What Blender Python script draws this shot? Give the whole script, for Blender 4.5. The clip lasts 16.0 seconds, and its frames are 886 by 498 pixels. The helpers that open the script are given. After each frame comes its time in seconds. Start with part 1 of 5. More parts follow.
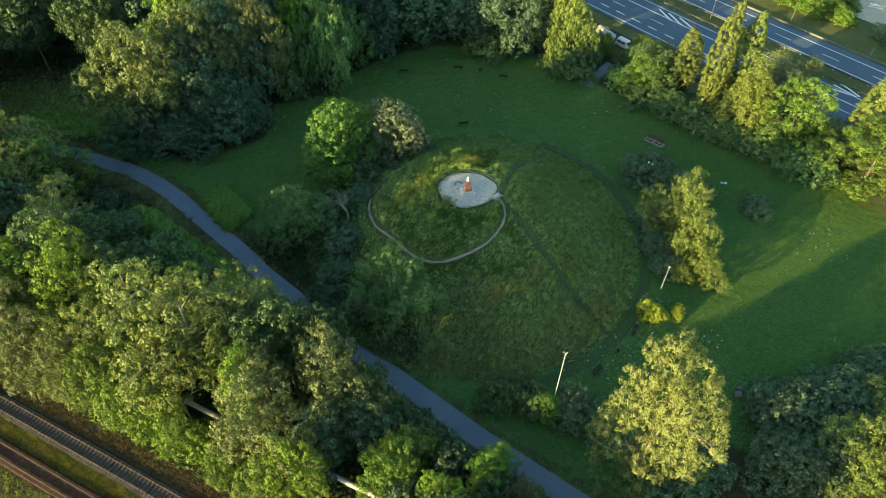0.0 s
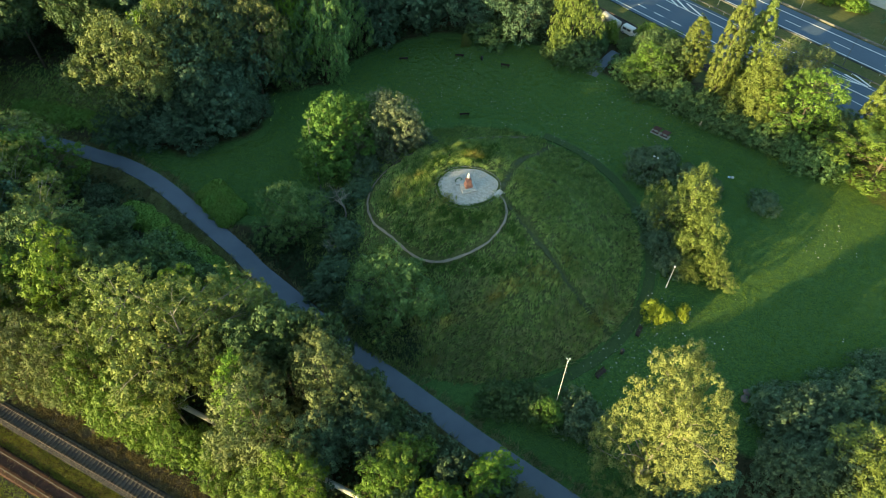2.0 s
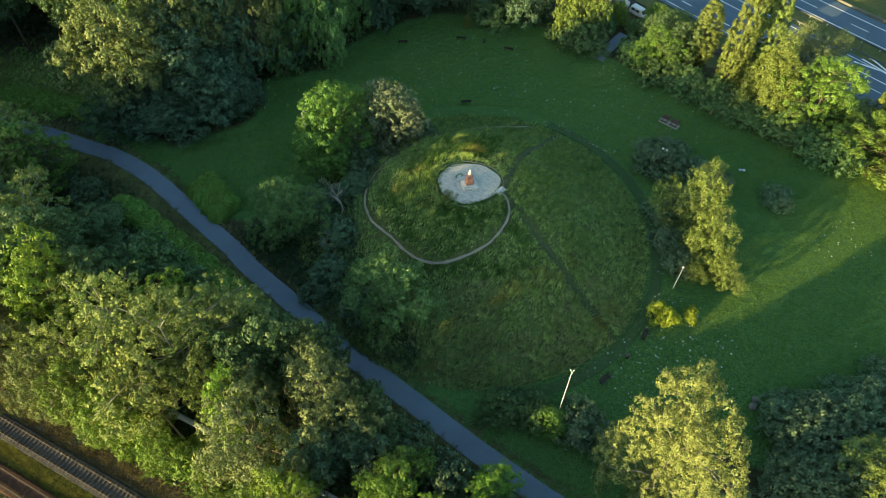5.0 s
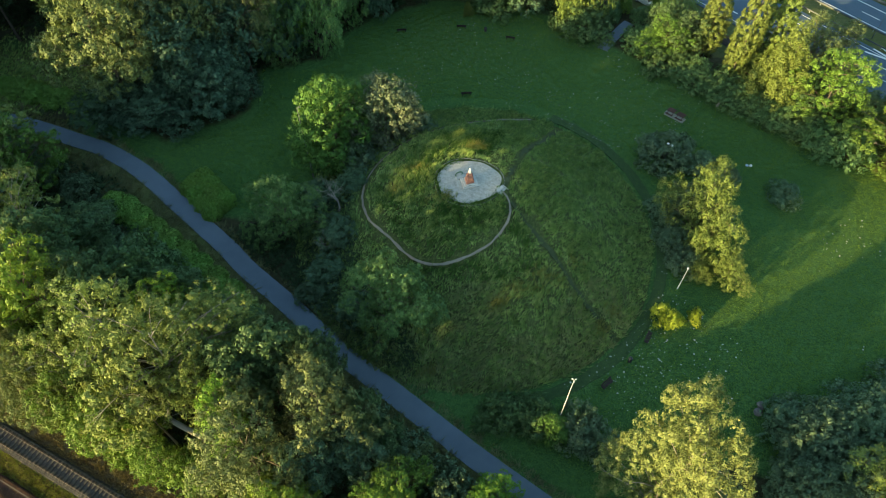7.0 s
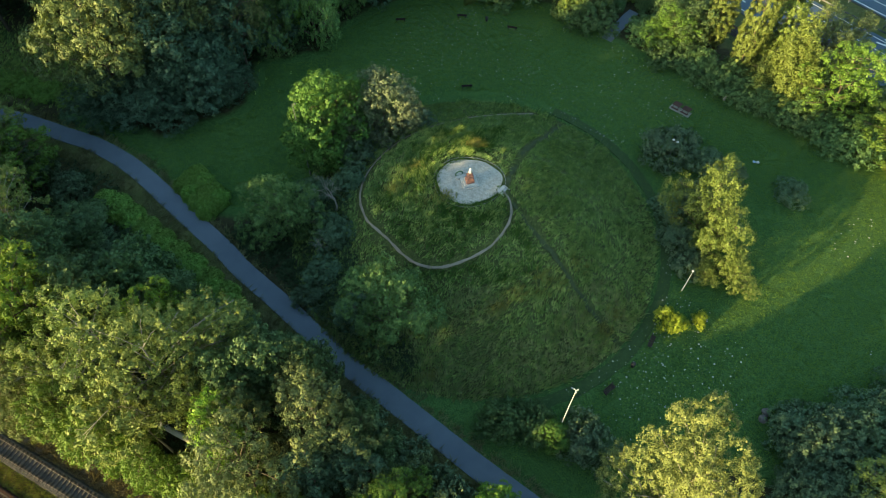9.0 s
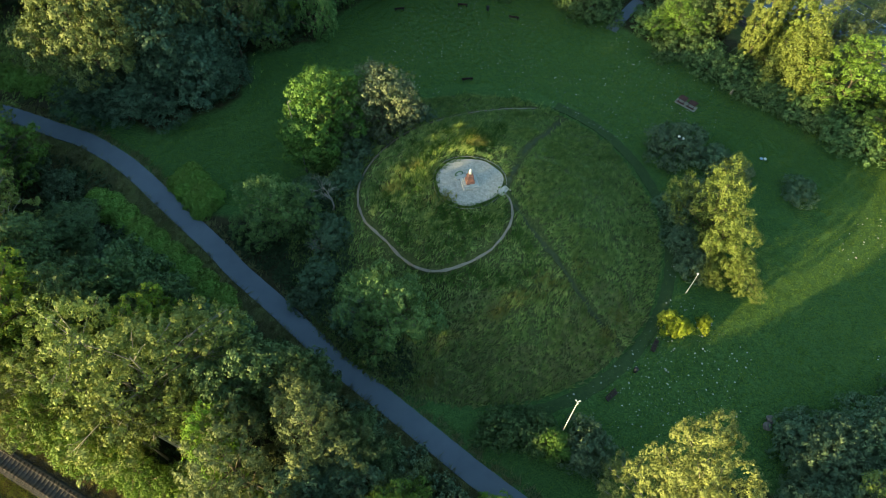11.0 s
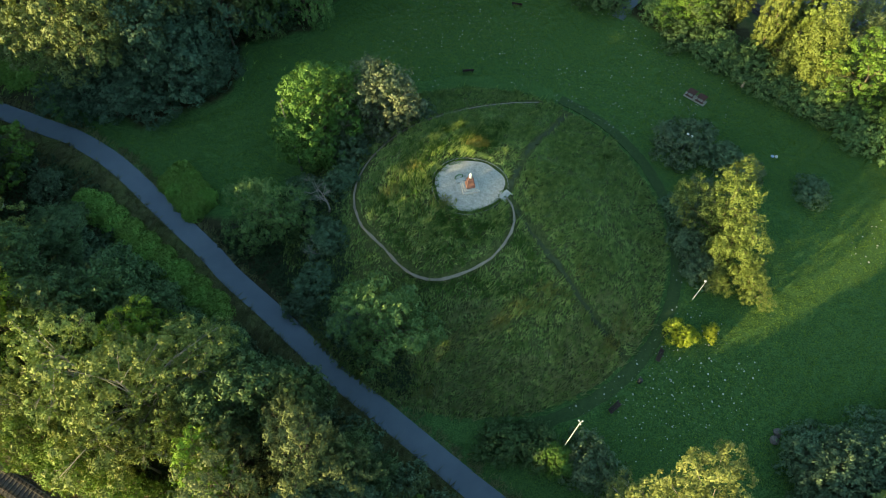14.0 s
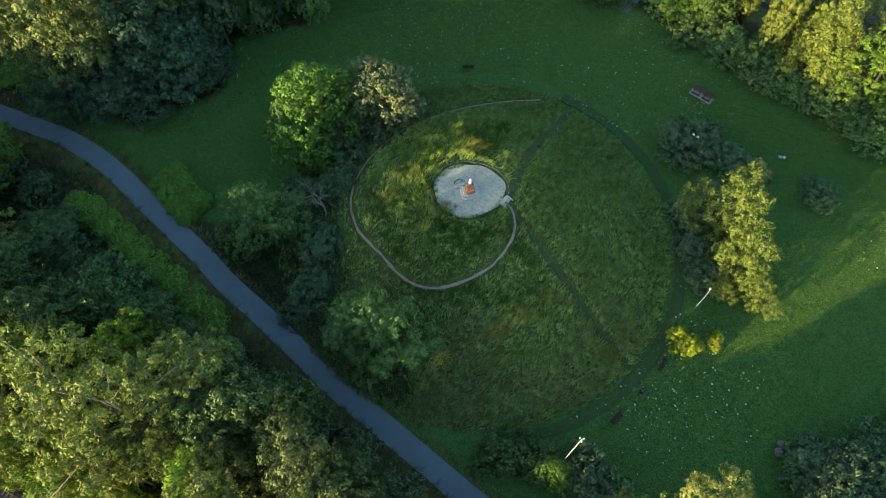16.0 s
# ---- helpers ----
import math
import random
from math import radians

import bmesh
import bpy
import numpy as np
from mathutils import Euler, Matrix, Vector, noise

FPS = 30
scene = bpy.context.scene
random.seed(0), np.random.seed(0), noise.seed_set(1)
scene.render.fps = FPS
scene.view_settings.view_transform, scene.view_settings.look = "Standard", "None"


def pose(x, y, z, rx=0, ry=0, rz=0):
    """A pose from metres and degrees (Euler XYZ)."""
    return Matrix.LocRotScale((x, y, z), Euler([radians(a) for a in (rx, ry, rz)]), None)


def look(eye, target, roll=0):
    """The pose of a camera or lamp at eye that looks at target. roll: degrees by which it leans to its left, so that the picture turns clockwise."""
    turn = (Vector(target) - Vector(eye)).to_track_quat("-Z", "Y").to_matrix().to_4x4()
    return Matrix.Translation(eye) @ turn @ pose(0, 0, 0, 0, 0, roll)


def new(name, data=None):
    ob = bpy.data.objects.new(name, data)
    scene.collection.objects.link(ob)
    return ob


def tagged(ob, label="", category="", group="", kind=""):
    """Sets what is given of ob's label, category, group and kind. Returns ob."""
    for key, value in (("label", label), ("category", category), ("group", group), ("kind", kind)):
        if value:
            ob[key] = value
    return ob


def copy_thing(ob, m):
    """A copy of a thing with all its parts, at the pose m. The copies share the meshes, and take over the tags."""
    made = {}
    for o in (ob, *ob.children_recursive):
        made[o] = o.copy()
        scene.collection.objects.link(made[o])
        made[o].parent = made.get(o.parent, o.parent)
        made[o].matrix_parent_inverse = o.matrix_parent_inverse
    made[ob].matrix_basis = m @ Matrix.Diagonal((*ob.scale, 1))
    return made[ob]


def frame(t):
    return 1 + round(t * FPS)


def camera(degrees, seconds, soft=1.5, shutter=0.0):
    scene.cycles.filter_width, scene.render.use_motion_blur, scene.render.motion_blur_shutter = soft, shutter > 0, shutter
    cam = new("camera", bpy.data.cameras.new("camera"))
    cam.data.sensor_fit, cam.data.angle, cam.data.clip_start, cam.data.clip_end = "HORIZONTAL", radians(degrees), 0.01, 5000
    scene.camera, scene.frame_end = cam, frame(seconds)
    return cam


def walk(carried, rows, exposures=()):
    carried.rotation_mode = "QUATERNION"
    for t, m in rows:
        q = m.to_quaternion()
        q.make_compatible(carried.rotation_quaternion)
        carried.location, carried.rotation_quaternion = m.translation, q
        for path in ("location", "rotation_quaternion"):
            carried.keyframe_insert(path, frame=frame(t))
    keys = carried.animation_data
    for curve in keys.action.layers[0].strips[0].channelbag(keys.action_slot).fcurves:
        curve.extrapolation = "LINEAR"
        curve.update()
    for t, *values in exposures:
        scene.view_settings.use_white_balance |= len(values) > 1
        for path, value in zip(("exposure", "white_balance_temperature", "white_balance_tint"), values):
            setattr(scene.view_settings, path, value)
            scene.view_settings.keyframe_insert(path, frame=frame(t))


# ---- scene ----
cam = camera(68.8, 16.0, soft=0.3)
SKY, SUN = 0.121, 5.0
EXPOSURES = [(0.0, 2.16, 6350, -8), (16.0, 2.10, 6350, -8)]
METRES, EYE, TILT, LEAN, TURN = 30.0, 81.6, -48.0, 0.0, 0.0
ROWS = [
    (0.0, 0.0, 0.0, 0.0, 0.0, 0.0, -0.0),
    (0.5, 0.0015, 0.0204, 0.0234, 0.02, -0.43, -0.02),
    (1.0, 0.0035, 0.0403, 0.0463, 0.06, -0.86, -0.03),
    (1.5, 0.0051, 0.061, 0.0693, 0.09, -1.3, -0.04),
    (2.0, 0.0063, 0.0813, 0.0928, 0.11, -1.74, -0.08),
    (2.5, 0.0079, 0.1017, 0.1162, 0.15, -2.17, -0.1),
    (3.0, 0.009, 0.1227, 0.1399, 0.16, -2.63, -0.12),
    (3.5, 0.0104, 0.1432, 0.1625, 0.18, -3.06, -0.16),
    (4.0, 0.0116, 0.1632, 0.1864, 0.21, -3.5, -0.17),
    (6.5, 0.0191, 0.2673, 0.3021, 0.32, -5.71, -0.26),
    (7.0, 0.0204, 0.2876, 0.3252, 0.33, -6.16, -0.26),
    (7.5, 0.0211, 0.3079, 0.3486, 0.34, -6.6, -0.28),
    (8.0, 0.0223, 0.3281, 0.3715, 0.37, -7.03, -0.28),
    (8.5, 0.0239, 0.3486, 0.3949, 0.39, -7.47, -0.28),
    (9.0, 0.0258, 0.3689, 0.418, 0.41, -7.91, -0.29),
    (11.5, 0.0335, 0.4712, 0.5335, 0.52, -10.12, -0.31),
    (12.0, 0.0347, 0.4922, 0.5554, 0.53, -10.53, -0.32),
    (12.5, 0.0365, 0.5136, 0.5778, 0.56, -10.95, -0.32),
    (13.0, 0.0383, 0.5344, 0.5998, 0.6, -11.38, -0.33),
    (13.5, 0.0401, 0.5553, 0.6225, 0.63, -11.8, -0.33),
    (14.0, 0.0416, 0.5764, 0.646, 0.66, -12.22, -0.32),
    (14.5, 0.0428, 0.5987, 0.6697, 0.67, -12.66, -0.32),
    (15.0, 0.045, 0.6215, 0.6933, 0.7, -13.08, -0.33),
    (15.5, 0.0462, 0.6444, 0.7181, 0.72, -13.5, -0.35),
    (16.0, 0.048, 0.667, 0.7432, 0.74, -13.95, -0.35),
]
walk(cam, [(t, pose(0, 0, EYE, TILT, LEAN, TURN) @ pose(METRES * x, METRES * y, METRES * z, 90 + pitch, roll, yaw)) for t, x, y, z, yaw, pitch, roll in ROWS], EXPOSURES)

# ---- light: a low sun behind the wood, clear evening sky ----
SUN_EL, SUN_AZ = 9.6, 35.0          # elevation; heading of the light, degrees from +x
world = bpy.data.worlds.new("evening_sky")
scene.world = world
world.use_nodes = True
wn = world.node_tree
sky = wn.nodes.new("ShaderNodeTexSky")
sky.sky_type, sky.sun_disc = "NISHITA", False
sky.sun_elevation, sky.sun_rotation = radians(SUN_EL), radians(270 - SUN_AZ)
sky.air_density, sky.dust_density, sky.ozone_density = 1.0, 1.0, 1.0
wn.links.new(sky.outputs[0], wn.nodes["Background"].inputs[0])
wn.nodes["Background"].inputs[1].default_value = SKY
sun = new("sun", bpy.data.lights.new("sun", "SUN"))
sun.data.energy, sun.data.angle, sun.data.color = SUN, radians(0.6), (1.0, 0.69, 0.31)
a, e = radians(SUN_AZ), radians(SUN_EL)
sun.matrix_world = look((-300 * math.cos(a) * math.cos(e), -300 * math.sin(a) * math.cos(e), 300 * math.sin(e)), (0, 0, 0))


# ---- materials ----
def material(name, build, rough=0.8, metal=0.0, spec=0.3):
    """A node material: build(nodes, links, bsdf) wires what it needs."""
    m = bpy.data.materials.new(name)
    m.use_nodes = True
    n, l = m.node_tree.nodes, m.node_tree.links
    b = n["Principled BSDF"]
    b.inputs["Roughness"].default_value, b.inputs["Metallic"].default_value = rough, metal
    b.inputs["Specular IOR Level"].default_value = spec
    build(n, l, b)
    return m


def noise_at(n, l, scale, detail=5, rough=0.6, space="Object"):
    c = n.new("ShaderNodeTexCoord") if space == "Object" else n.new("ShaderNodeNewGeometry")
    t = n.new("ShaderNodeTexNoise")
    t.inputs["Scale"].default_value, t.inputs["Detail"].default_value, t.inputs["Roughness"].default_value = scale, detail, rough
    l.new(c.outputs["Object" if space == "Object" else "Position"], t.inputs["Vector"])
    return t.outputs["Fac"]


def ramp(n, l, fac, stops):
    r = n.new("ShaderNodeValToRGB")
    while len(r.color_ramp.elements) < len(stops):
        r.color_ramp.elements.new(0.5)
    for el, (p, c) in zip(r.color_ramp.elements, stops):
        el.position, el.color = p, (*c, 1)
    l.new(fac, r.inputs[0])
    return r.outputs[0]


def mix(n, l, fac, a, b, kind="MIX"):
    m = n.new("ShaderNodeMix")
    m.data_type, m.blend_type = "RGBA", kind
    for sock, v in ((0, fac), (6, a), (7, b)):
        if isinstance(v, (int, float)):
            m.inputs[sock].default_value = v
        elif isinstance(v, tuple):
            m.inputs[sock].default_value = (*v, 1)
        else:
            l.new(v, m.inputs[sock])
    return m.outputs[2]


def bump(n, l, b, fac, strength, dist):
    k = n.new("ShaderNodeBump")
    k.inputs["Strength"].default_value, k.inputs["Distance"].default_value = strength, dist
    l.new(fac, k.inputs["Height"])
    l.new(k.outputs[0], b.inputs["Normal"])


def plain(name, c0, c1, scale=3.0, rough=0.8, metal=0.0, bumpy=0.2, dist=0.02, spec=0.3, fine=40.0):
    """Two tones mottled at two scales, with fine relief."""
    def build(n, l, b):
        big, small = noise_at(n, l, scale), noise_at(n, l, fine)
        col = ramp(n, l, big, [(0.3, c0), (0.7, c1)])
        l.new(mix(n, l, 0.35, col, ramp(n, l, small, [(0.3, tuple(0.6 * v for v in c0)), (0.7, c1)])), b.inputs["Base Color"])
        bump(n, l, b, small, bumpy, dist)
    return material(name, build, rough, metal, spec)


def foliage(name, dark, light, tip, through_light=0.35, rough=0.55, patch=0.5):
    """Leaves: each leaf and each tree has its own shade; some light passes through."""
    def build(n, l, b):
        geo, info = n.new("ShaderNodeNewGeometry"), n.new("ShaderNodeObjectInfo")
        half = tuple(0.6 * p + 0.4 * q for p, q in zip(dark, light))
        bright = tuple(0.55 * p + 0.45 * q for p, q in zip(tip, light))
        col = ramp(n, l, geo.outputs["Random Per Island"], [(0.0, half), (0.5, light), (1.0, bright)])
        big, tuft = noise_at(n, l, patch, 3), noise_at(n, l, 1.3, 3)
        col = mix(n, l, 0.4, col, ramp(n, l, big, [(0.35, dark), (0.65, light)]))
        col = mix(n, l, 0.5, col, ramp(n, l, tuft, [(0.38, dark), (0.52, light), (0.66, tip)]))
        hs = n.new("ShaderNodeHueSaturation")
        hue = n.new("ShaderNodeMapRange")
        hue.inputs[3].default_value, hue.inputs[4].default_value = 0.488, 0.508
        val = n.new("ShaderNodeMapRange")
        val.inputs[3].default_value, val.inputs[4].default_value = 0.86, 1.12
        l.new(info.outputs["Random"], hue.inputs[0]); l.new(info.outputs["Random"], val.inputs[0])
        l.new(hue.outputs[0], hs.inputs["Hue"]); l.new(val.outputs[0], hs.inputs["Value"]); l.new(col, hs.inputs["Color"])
        l.new(hs.outputs[0], b.inputs["Base Color"])
        tr, mx, out = n.new("ShaderNodeBsdfTranslucent"), n.new("ShaderNodeMixShader"), n["Material Output"]
        l.new(mix(n, l, 1.0, hs.outputs[0], (1.5, 1.5, 0.7), "MULTIPLY"), tr.inputs["Color"])
        mx.inputs[0].default_value = through_light
        l.new(b.outputs[0], mx.inputs[1]); l.new(tr.outputs[0], mx.inputs[2]); l.new(mx.outputs[0], out.inputs["Surface"])
    return material(name, build, rough, spec=0.18)


def ground_material():
    """Lawn, rough meadow, wood floor and bare earth, mixed by the zones painted on the mesh."""
    def build(n, l, b):
        at = n.new("ShaderNodeAttribute"); at.attribute_name = "zone"
        sep = n.new("ShaderNodeSeparateColor"); l.new(at.outputs["Color"], sep.inputs[0])
        big, mid, small, tuft = (noise_at(n, l, s, d) for s, d in ((0.03, 4), (0.22, 5), (1.6, 6), (4.5, 4)))
        lawn = ramp(n, l, big, [(0.3, (0.037, 0.086, 0.025)), (0.7, (0.054, 0.112, 0.031))])
        lawn = mix(n, l, 0.5, lawn, ramp(n, l, mid, [(0.36, (0.029, 0.077, 0.021)), (0.64, (0.082, 0.146, 0.039))]))
        lawn = mix(n, l, 0.55, lawn, ramp(n, l, small, [(0.38, (0.016, 0.052, 0.014)), (0.64, (0.094, 0.172, 0.047))]))
        lawn = mix(n, l, 0.45, lawn, ramp(n, l, tuft, [(0.38, (0.011, 0.036, 0.009)), (0.62, (0.120, 0.200, 0.059))]))
        rough = ramp(n, l, small, [(0.25, (0.045, 0.060, 0.018)), (0.55, (0.090, 0.100, 0.035)), (0.8, (0.17, 0.15, 0.07))])
        rough = mix(n, l, 0.5, rough, ramp(n, l, mid, [(0.3, (0.05, 0.075, 0.02)), (0.7, (0.13, 0.12, 0.05))]))
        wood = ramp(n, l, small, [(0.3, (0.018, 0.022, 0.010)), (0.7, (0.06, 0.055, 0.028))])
        earth = ramp(n, l, small, [(0.3, (0.045, 0.034, 0.022)), (0.7, (0.13, 0.10, 0.066))])
        def fringe(s):
            add = n.new("ShaderNodeMath"); add.operation = "ADD"
            sub = n.new("ShaderNodeMath"); sub.operation = "SUBTRACT"; sub.inputs[1].default_value = 0.5
            mul = n.new("ShaderNodeMath"); mul.operation = "MULTIPLY"; mul.inputs[1].default_value = 0.9
            l.new(mid, sub.inputs[0]); l.new(sub.outputs[0], mul.inputs[0]); l.new(mul.outputs[0], add.inputs[1]); l.new(s, add.inputs[0])
            r = n.new("ShaderNodeMapRange"); r.inputs[1].default_value, r.inputs[2].default_value = 0.35, 0.65
            l.new(add.outputs[0], r.inputs[0])
            return r.outputs[0]
        col = mix(n, l, fringe(sep.outputs[1]), lawn, rough)
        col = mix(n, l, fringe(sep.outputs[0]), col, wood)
        col = mix(n, l, fringe(sep.outputs[2]), col, earth)
        l.new(col, b.inputs["Base Color"])
        add = n.new("ShaderNodeMath"); add.operation = "ADD"
        l.new(small, add.inputs[0]); l.new(tuft, add.inputs[1])
        bump(n, l, b, add.outputs[0], 0.8, 0.12)
    return material("grass_ground", build, 0.9, spec=0.1)


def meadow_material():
    """Unmown turf: tufts, seed heads and patches of other herbs; dark gaps in the colour stand in for shade between
    tufts.
    """
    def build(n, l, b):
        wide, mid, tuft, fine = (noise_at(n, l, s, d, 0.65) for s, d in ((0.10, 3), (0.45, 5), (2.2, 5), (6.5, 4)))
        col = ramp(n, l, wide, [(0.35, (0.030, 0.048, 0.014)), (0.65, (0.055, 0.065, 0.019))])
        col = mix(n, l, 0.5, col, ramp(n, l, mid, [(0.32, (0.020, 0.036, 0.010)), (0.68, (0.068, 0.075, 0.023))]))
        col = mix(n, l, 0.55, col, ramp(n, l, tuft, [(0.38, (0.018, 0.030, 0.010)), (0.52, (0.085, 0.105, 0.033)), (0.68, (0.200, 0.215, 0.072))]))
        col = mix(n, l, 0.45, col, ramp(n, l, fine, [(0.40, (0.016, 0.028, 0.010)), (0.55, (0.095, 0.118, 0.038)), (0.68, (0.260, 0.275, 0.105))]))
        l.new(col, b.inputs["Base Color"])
        add = n.new("ShaderNodeMath"); add.operation = "ADD"
        l.new(tuft, add.inputs[0]); l.new(fine, add.inputs[1])
        bump(n, l, b, add.outputs[0], 0.7, 0.25)
    return material("mound_turf", build, 0.95, spec=0.1)


M_GROUND = ground_material()
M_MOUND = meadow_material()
M_ASPHALT = plain("path_asphalt", (0.102, 0.128, 0.170), (0.132, 0.160, 0.204), 0.5, 0.85, bumpy=0.25, dist=0.01, fine=30)
M_ROAD = plain("road_asphalt", (0.052, 0.082, 0.125), (0.070, 0.104, 0.152), 0.15, 0.75, bumpy=0.2, dist=0.01, fine=12)
M_LINE = plain("road_paint", (0.62, 0.62, 0.60), (0.78, 0.78, 0.76), 1.5, 0.7, bumpy=0.05)
M_GRAVEL = plain("pale_gravel", (0.25, 0.238, 0.215), (0.47, 0.448, 0.405), 2.2, 0.95, bumpy=1.0, dist=0.08, fine=5)
M_DIRT = plain("trodden_earth", (0.17, 0.145, 0.115), (0.29, 0.255, 0.21), 0.8, 0.95, bumpy=0.5, dist=0.03, fine=10)
M_TRAIL = plain("worn_grass", (0.022, 0.036, 0.014), (0.064, 0.080, 0.036), 1.4, 0.95, bumpy=0.6, dist=0.06, fine=5)
M_RINGTRAIL = plain("worn_lawn", (0.022, 0.047, 0.014), (0.050, 0.084, 0.026), 1.6, 0.95, bumpy=0.8, dist=0.05, fine=6)
M_STONE = plain("grey_stone", (0.32, 0.32, 0.31), (0.48, 0.47, 0.45), 1.5, 0.8, bumpy=0.3, fine=18)
M_BOULDER = plain("mossy_boulder", (0.075, 0.068, 0.066), (0.14, 0.128, 0.122), 1.2, 0.9, bumpy=0.5, fine=9)
M_WHITE = plain("white_stone", (0.60, 0.59, 0.57), (0.78, 0.77, 0.74), 2.0, 0.6, bumpy=0.15, fine=20)
M_BRICK = plain("red_sandstone", (0.17, 0.080, 0.066), (0.26, 0.135, 0.112), 3.0, 0.85, bumpy=0.3, fine=22)
M_BALLAST = plain("track_ballast", (0.026, 0.025, 0.026), (0.090, 0.082, 0.076), 1.2, 0.95, bumpy=1.0, dist=0.08, fine=9)
M_RUST_BALLAST = plain("rusty_ballast", (0.018, 0.012, 0.010), (0.082, 0.038, 0.026), 1.4, 0.95, bumpy=1.0, dist=0.08, fine=9)
M_SLEEPER = plain("concrete_sleeper", (0.040, 0.036, 0.034), (0.090, 0.080, 0.072), 2.0, 0.9, bumpy=0.3, fine=20)
M_RAIL = plain("rusty_rail", (0.060, 0.048, 0.044), (0.105, 0.086, 0.078), 2.0, 0.6, 0.1, fine=15)
M_BARK = plain("grey_brown_bark", (0.06, 0.048, 0.036), (0.15, 0.125, 0.10), 1.5, 0.9, bumpy=0.7, dist=0.04, fine=9)
M_PALEBARK = plain("pale_bark", (0.13, 0.12, 0.10), (0.30, 0.28, 0.24), 1.2, 0.8, bumpy=0.3, dist=0.02, fine=8)
M_DEADWOOD = plain("dead_wood", (0.20, 0.18, 0.15), (0.34, 0.31, 0.27), 2.0, 0.9, bumpy=0.4, fine=12)
M_BENCH = plain("dark_red_wood", (0.050, 0.022, 0.020), (0.095, 0.045, 0.040), 4.0, 0.7, bumpy=0.3, fine=25)
M_DARKBENCH = plain("weathered_dark_wood", (0.026, 0.016, 0.016), (0.052, 0.032, 0.032), 4.0, 0.8, bumpy=0.3, fine=25)
M_DARK = plain("black_paint", (0.018, 0.018, 0.019), (0.035, 0.035, 0.036), 4.0, 0.5, bumpy=0.1)
M_BLUEBAG = plain("pale_blue_plastic", (0.28, 0.38, 0.55), (0.38, 0.48, 0.64), 6.0, 0.4, bumpy=0.2)
M_STEEL = plain("galvanised_steel", (0.42, 0.43, 0.43), (0.58, 0.59, 0.59), 2.0, 0.45, 0.7, bumpy=0.05)
M_LAMPWHITE = plain("white_enamel", (0.50, 0.51, 0.50), (0.62, 0.62, 0.61), 3.0, 0.4, bumpy=0.03)
M_POST = plain("dull_post_paint", (0.075, 0.085, 0.085), (0.12, 0.13, 0.13), 3.0, 0.6, bumpy=0.05)
M_GREENPOST = plain("green_sign_enamel", (0.03, 0.16, 0.11), (0.05, 0.22, 0.15), 3.0, 0.5, bumpy=0.03)
M_MOUNDGRASS = foliage("tall_meadow_grass", (0.100, 0.178, 0.052), (0.275, 0.390, 0.118), (0.60, 0.66, 0.24), 0.22, 0.7, 0.22)
M_WEEDS = foliage("meadow_weeds", (0.044, 0.084, 0.024), (0.125, 0.188, 0.058), (0.30, 0.36, 0.135), 0.22, 0.7, 0.3)
M_PALEGRASS = foliage("straw_grass", (0.17, 0.220, 0.090), (0.28, 0.335, 0.145), (0.43, 0.46, 0.22), 0.22, 0.7)
M_EDGING = plain("worn_kerbstone", (0.22, 0.22, 0.20), (0.36, 0.355, 0.33), 1.5, 0.9, bumpy=0.4, fine=14)
M_PALELEAF = plain("pale_fallen_leaf", (0.22, 0.24, 0.20), (0.46, 0.47, 0.41), 0.5, 0.8, bumpy=0.05)
M_SAND = plain("bare_sand", (0.30, 0.26, 0.20), (0.46, 0.41, 0.33), 0.25, 0.95, bumpy=0.4, fine=5)
M_TRACKWEED = foliage("track_weeds", (0.10, 0.12, 0.026), (0.21, 0.23, 0.05), (0.36, 0.36, 0.09), 0.3, 0.7)
M_UNDER = foliage("undergrowth_leaves", (0.017, 0.033, 0.014), (0.034, 0.060, 0.024), (0.062, 0.090, 0.034), 0.15)
M_DRYGRASS = foliage("dry_grass", (0.085, 0.072, 0.038), (0.150, 0.126, 0.070), (0.23, 0.20, 0.12), 0.3, 0.7)
M_LAWNBLADES = foliage("lawn_blades", (0.074, 0.122, 0.018), (0.118, 0.176, 0.026), (0.174, 0.234, 0.037), 0.58, 0.7, 0.12)
M_VERGE = foliage("verge_blades", (0.125, 0.135, 0.062), (0.200, 0.200, 0.105), (0.290, 0.275, 0.160), 0.25, 0.7)
# Gold of sun flecks put into blade colour, shared with real seeding grass.
M_GOLDFLECK = foliage("seeding_and_sunfleck_grass", (0.15, 0.17, 0.045), (0.25, 0.26, 0.08), (0.38, 0.37, 0.14), 0.25, 0.7)
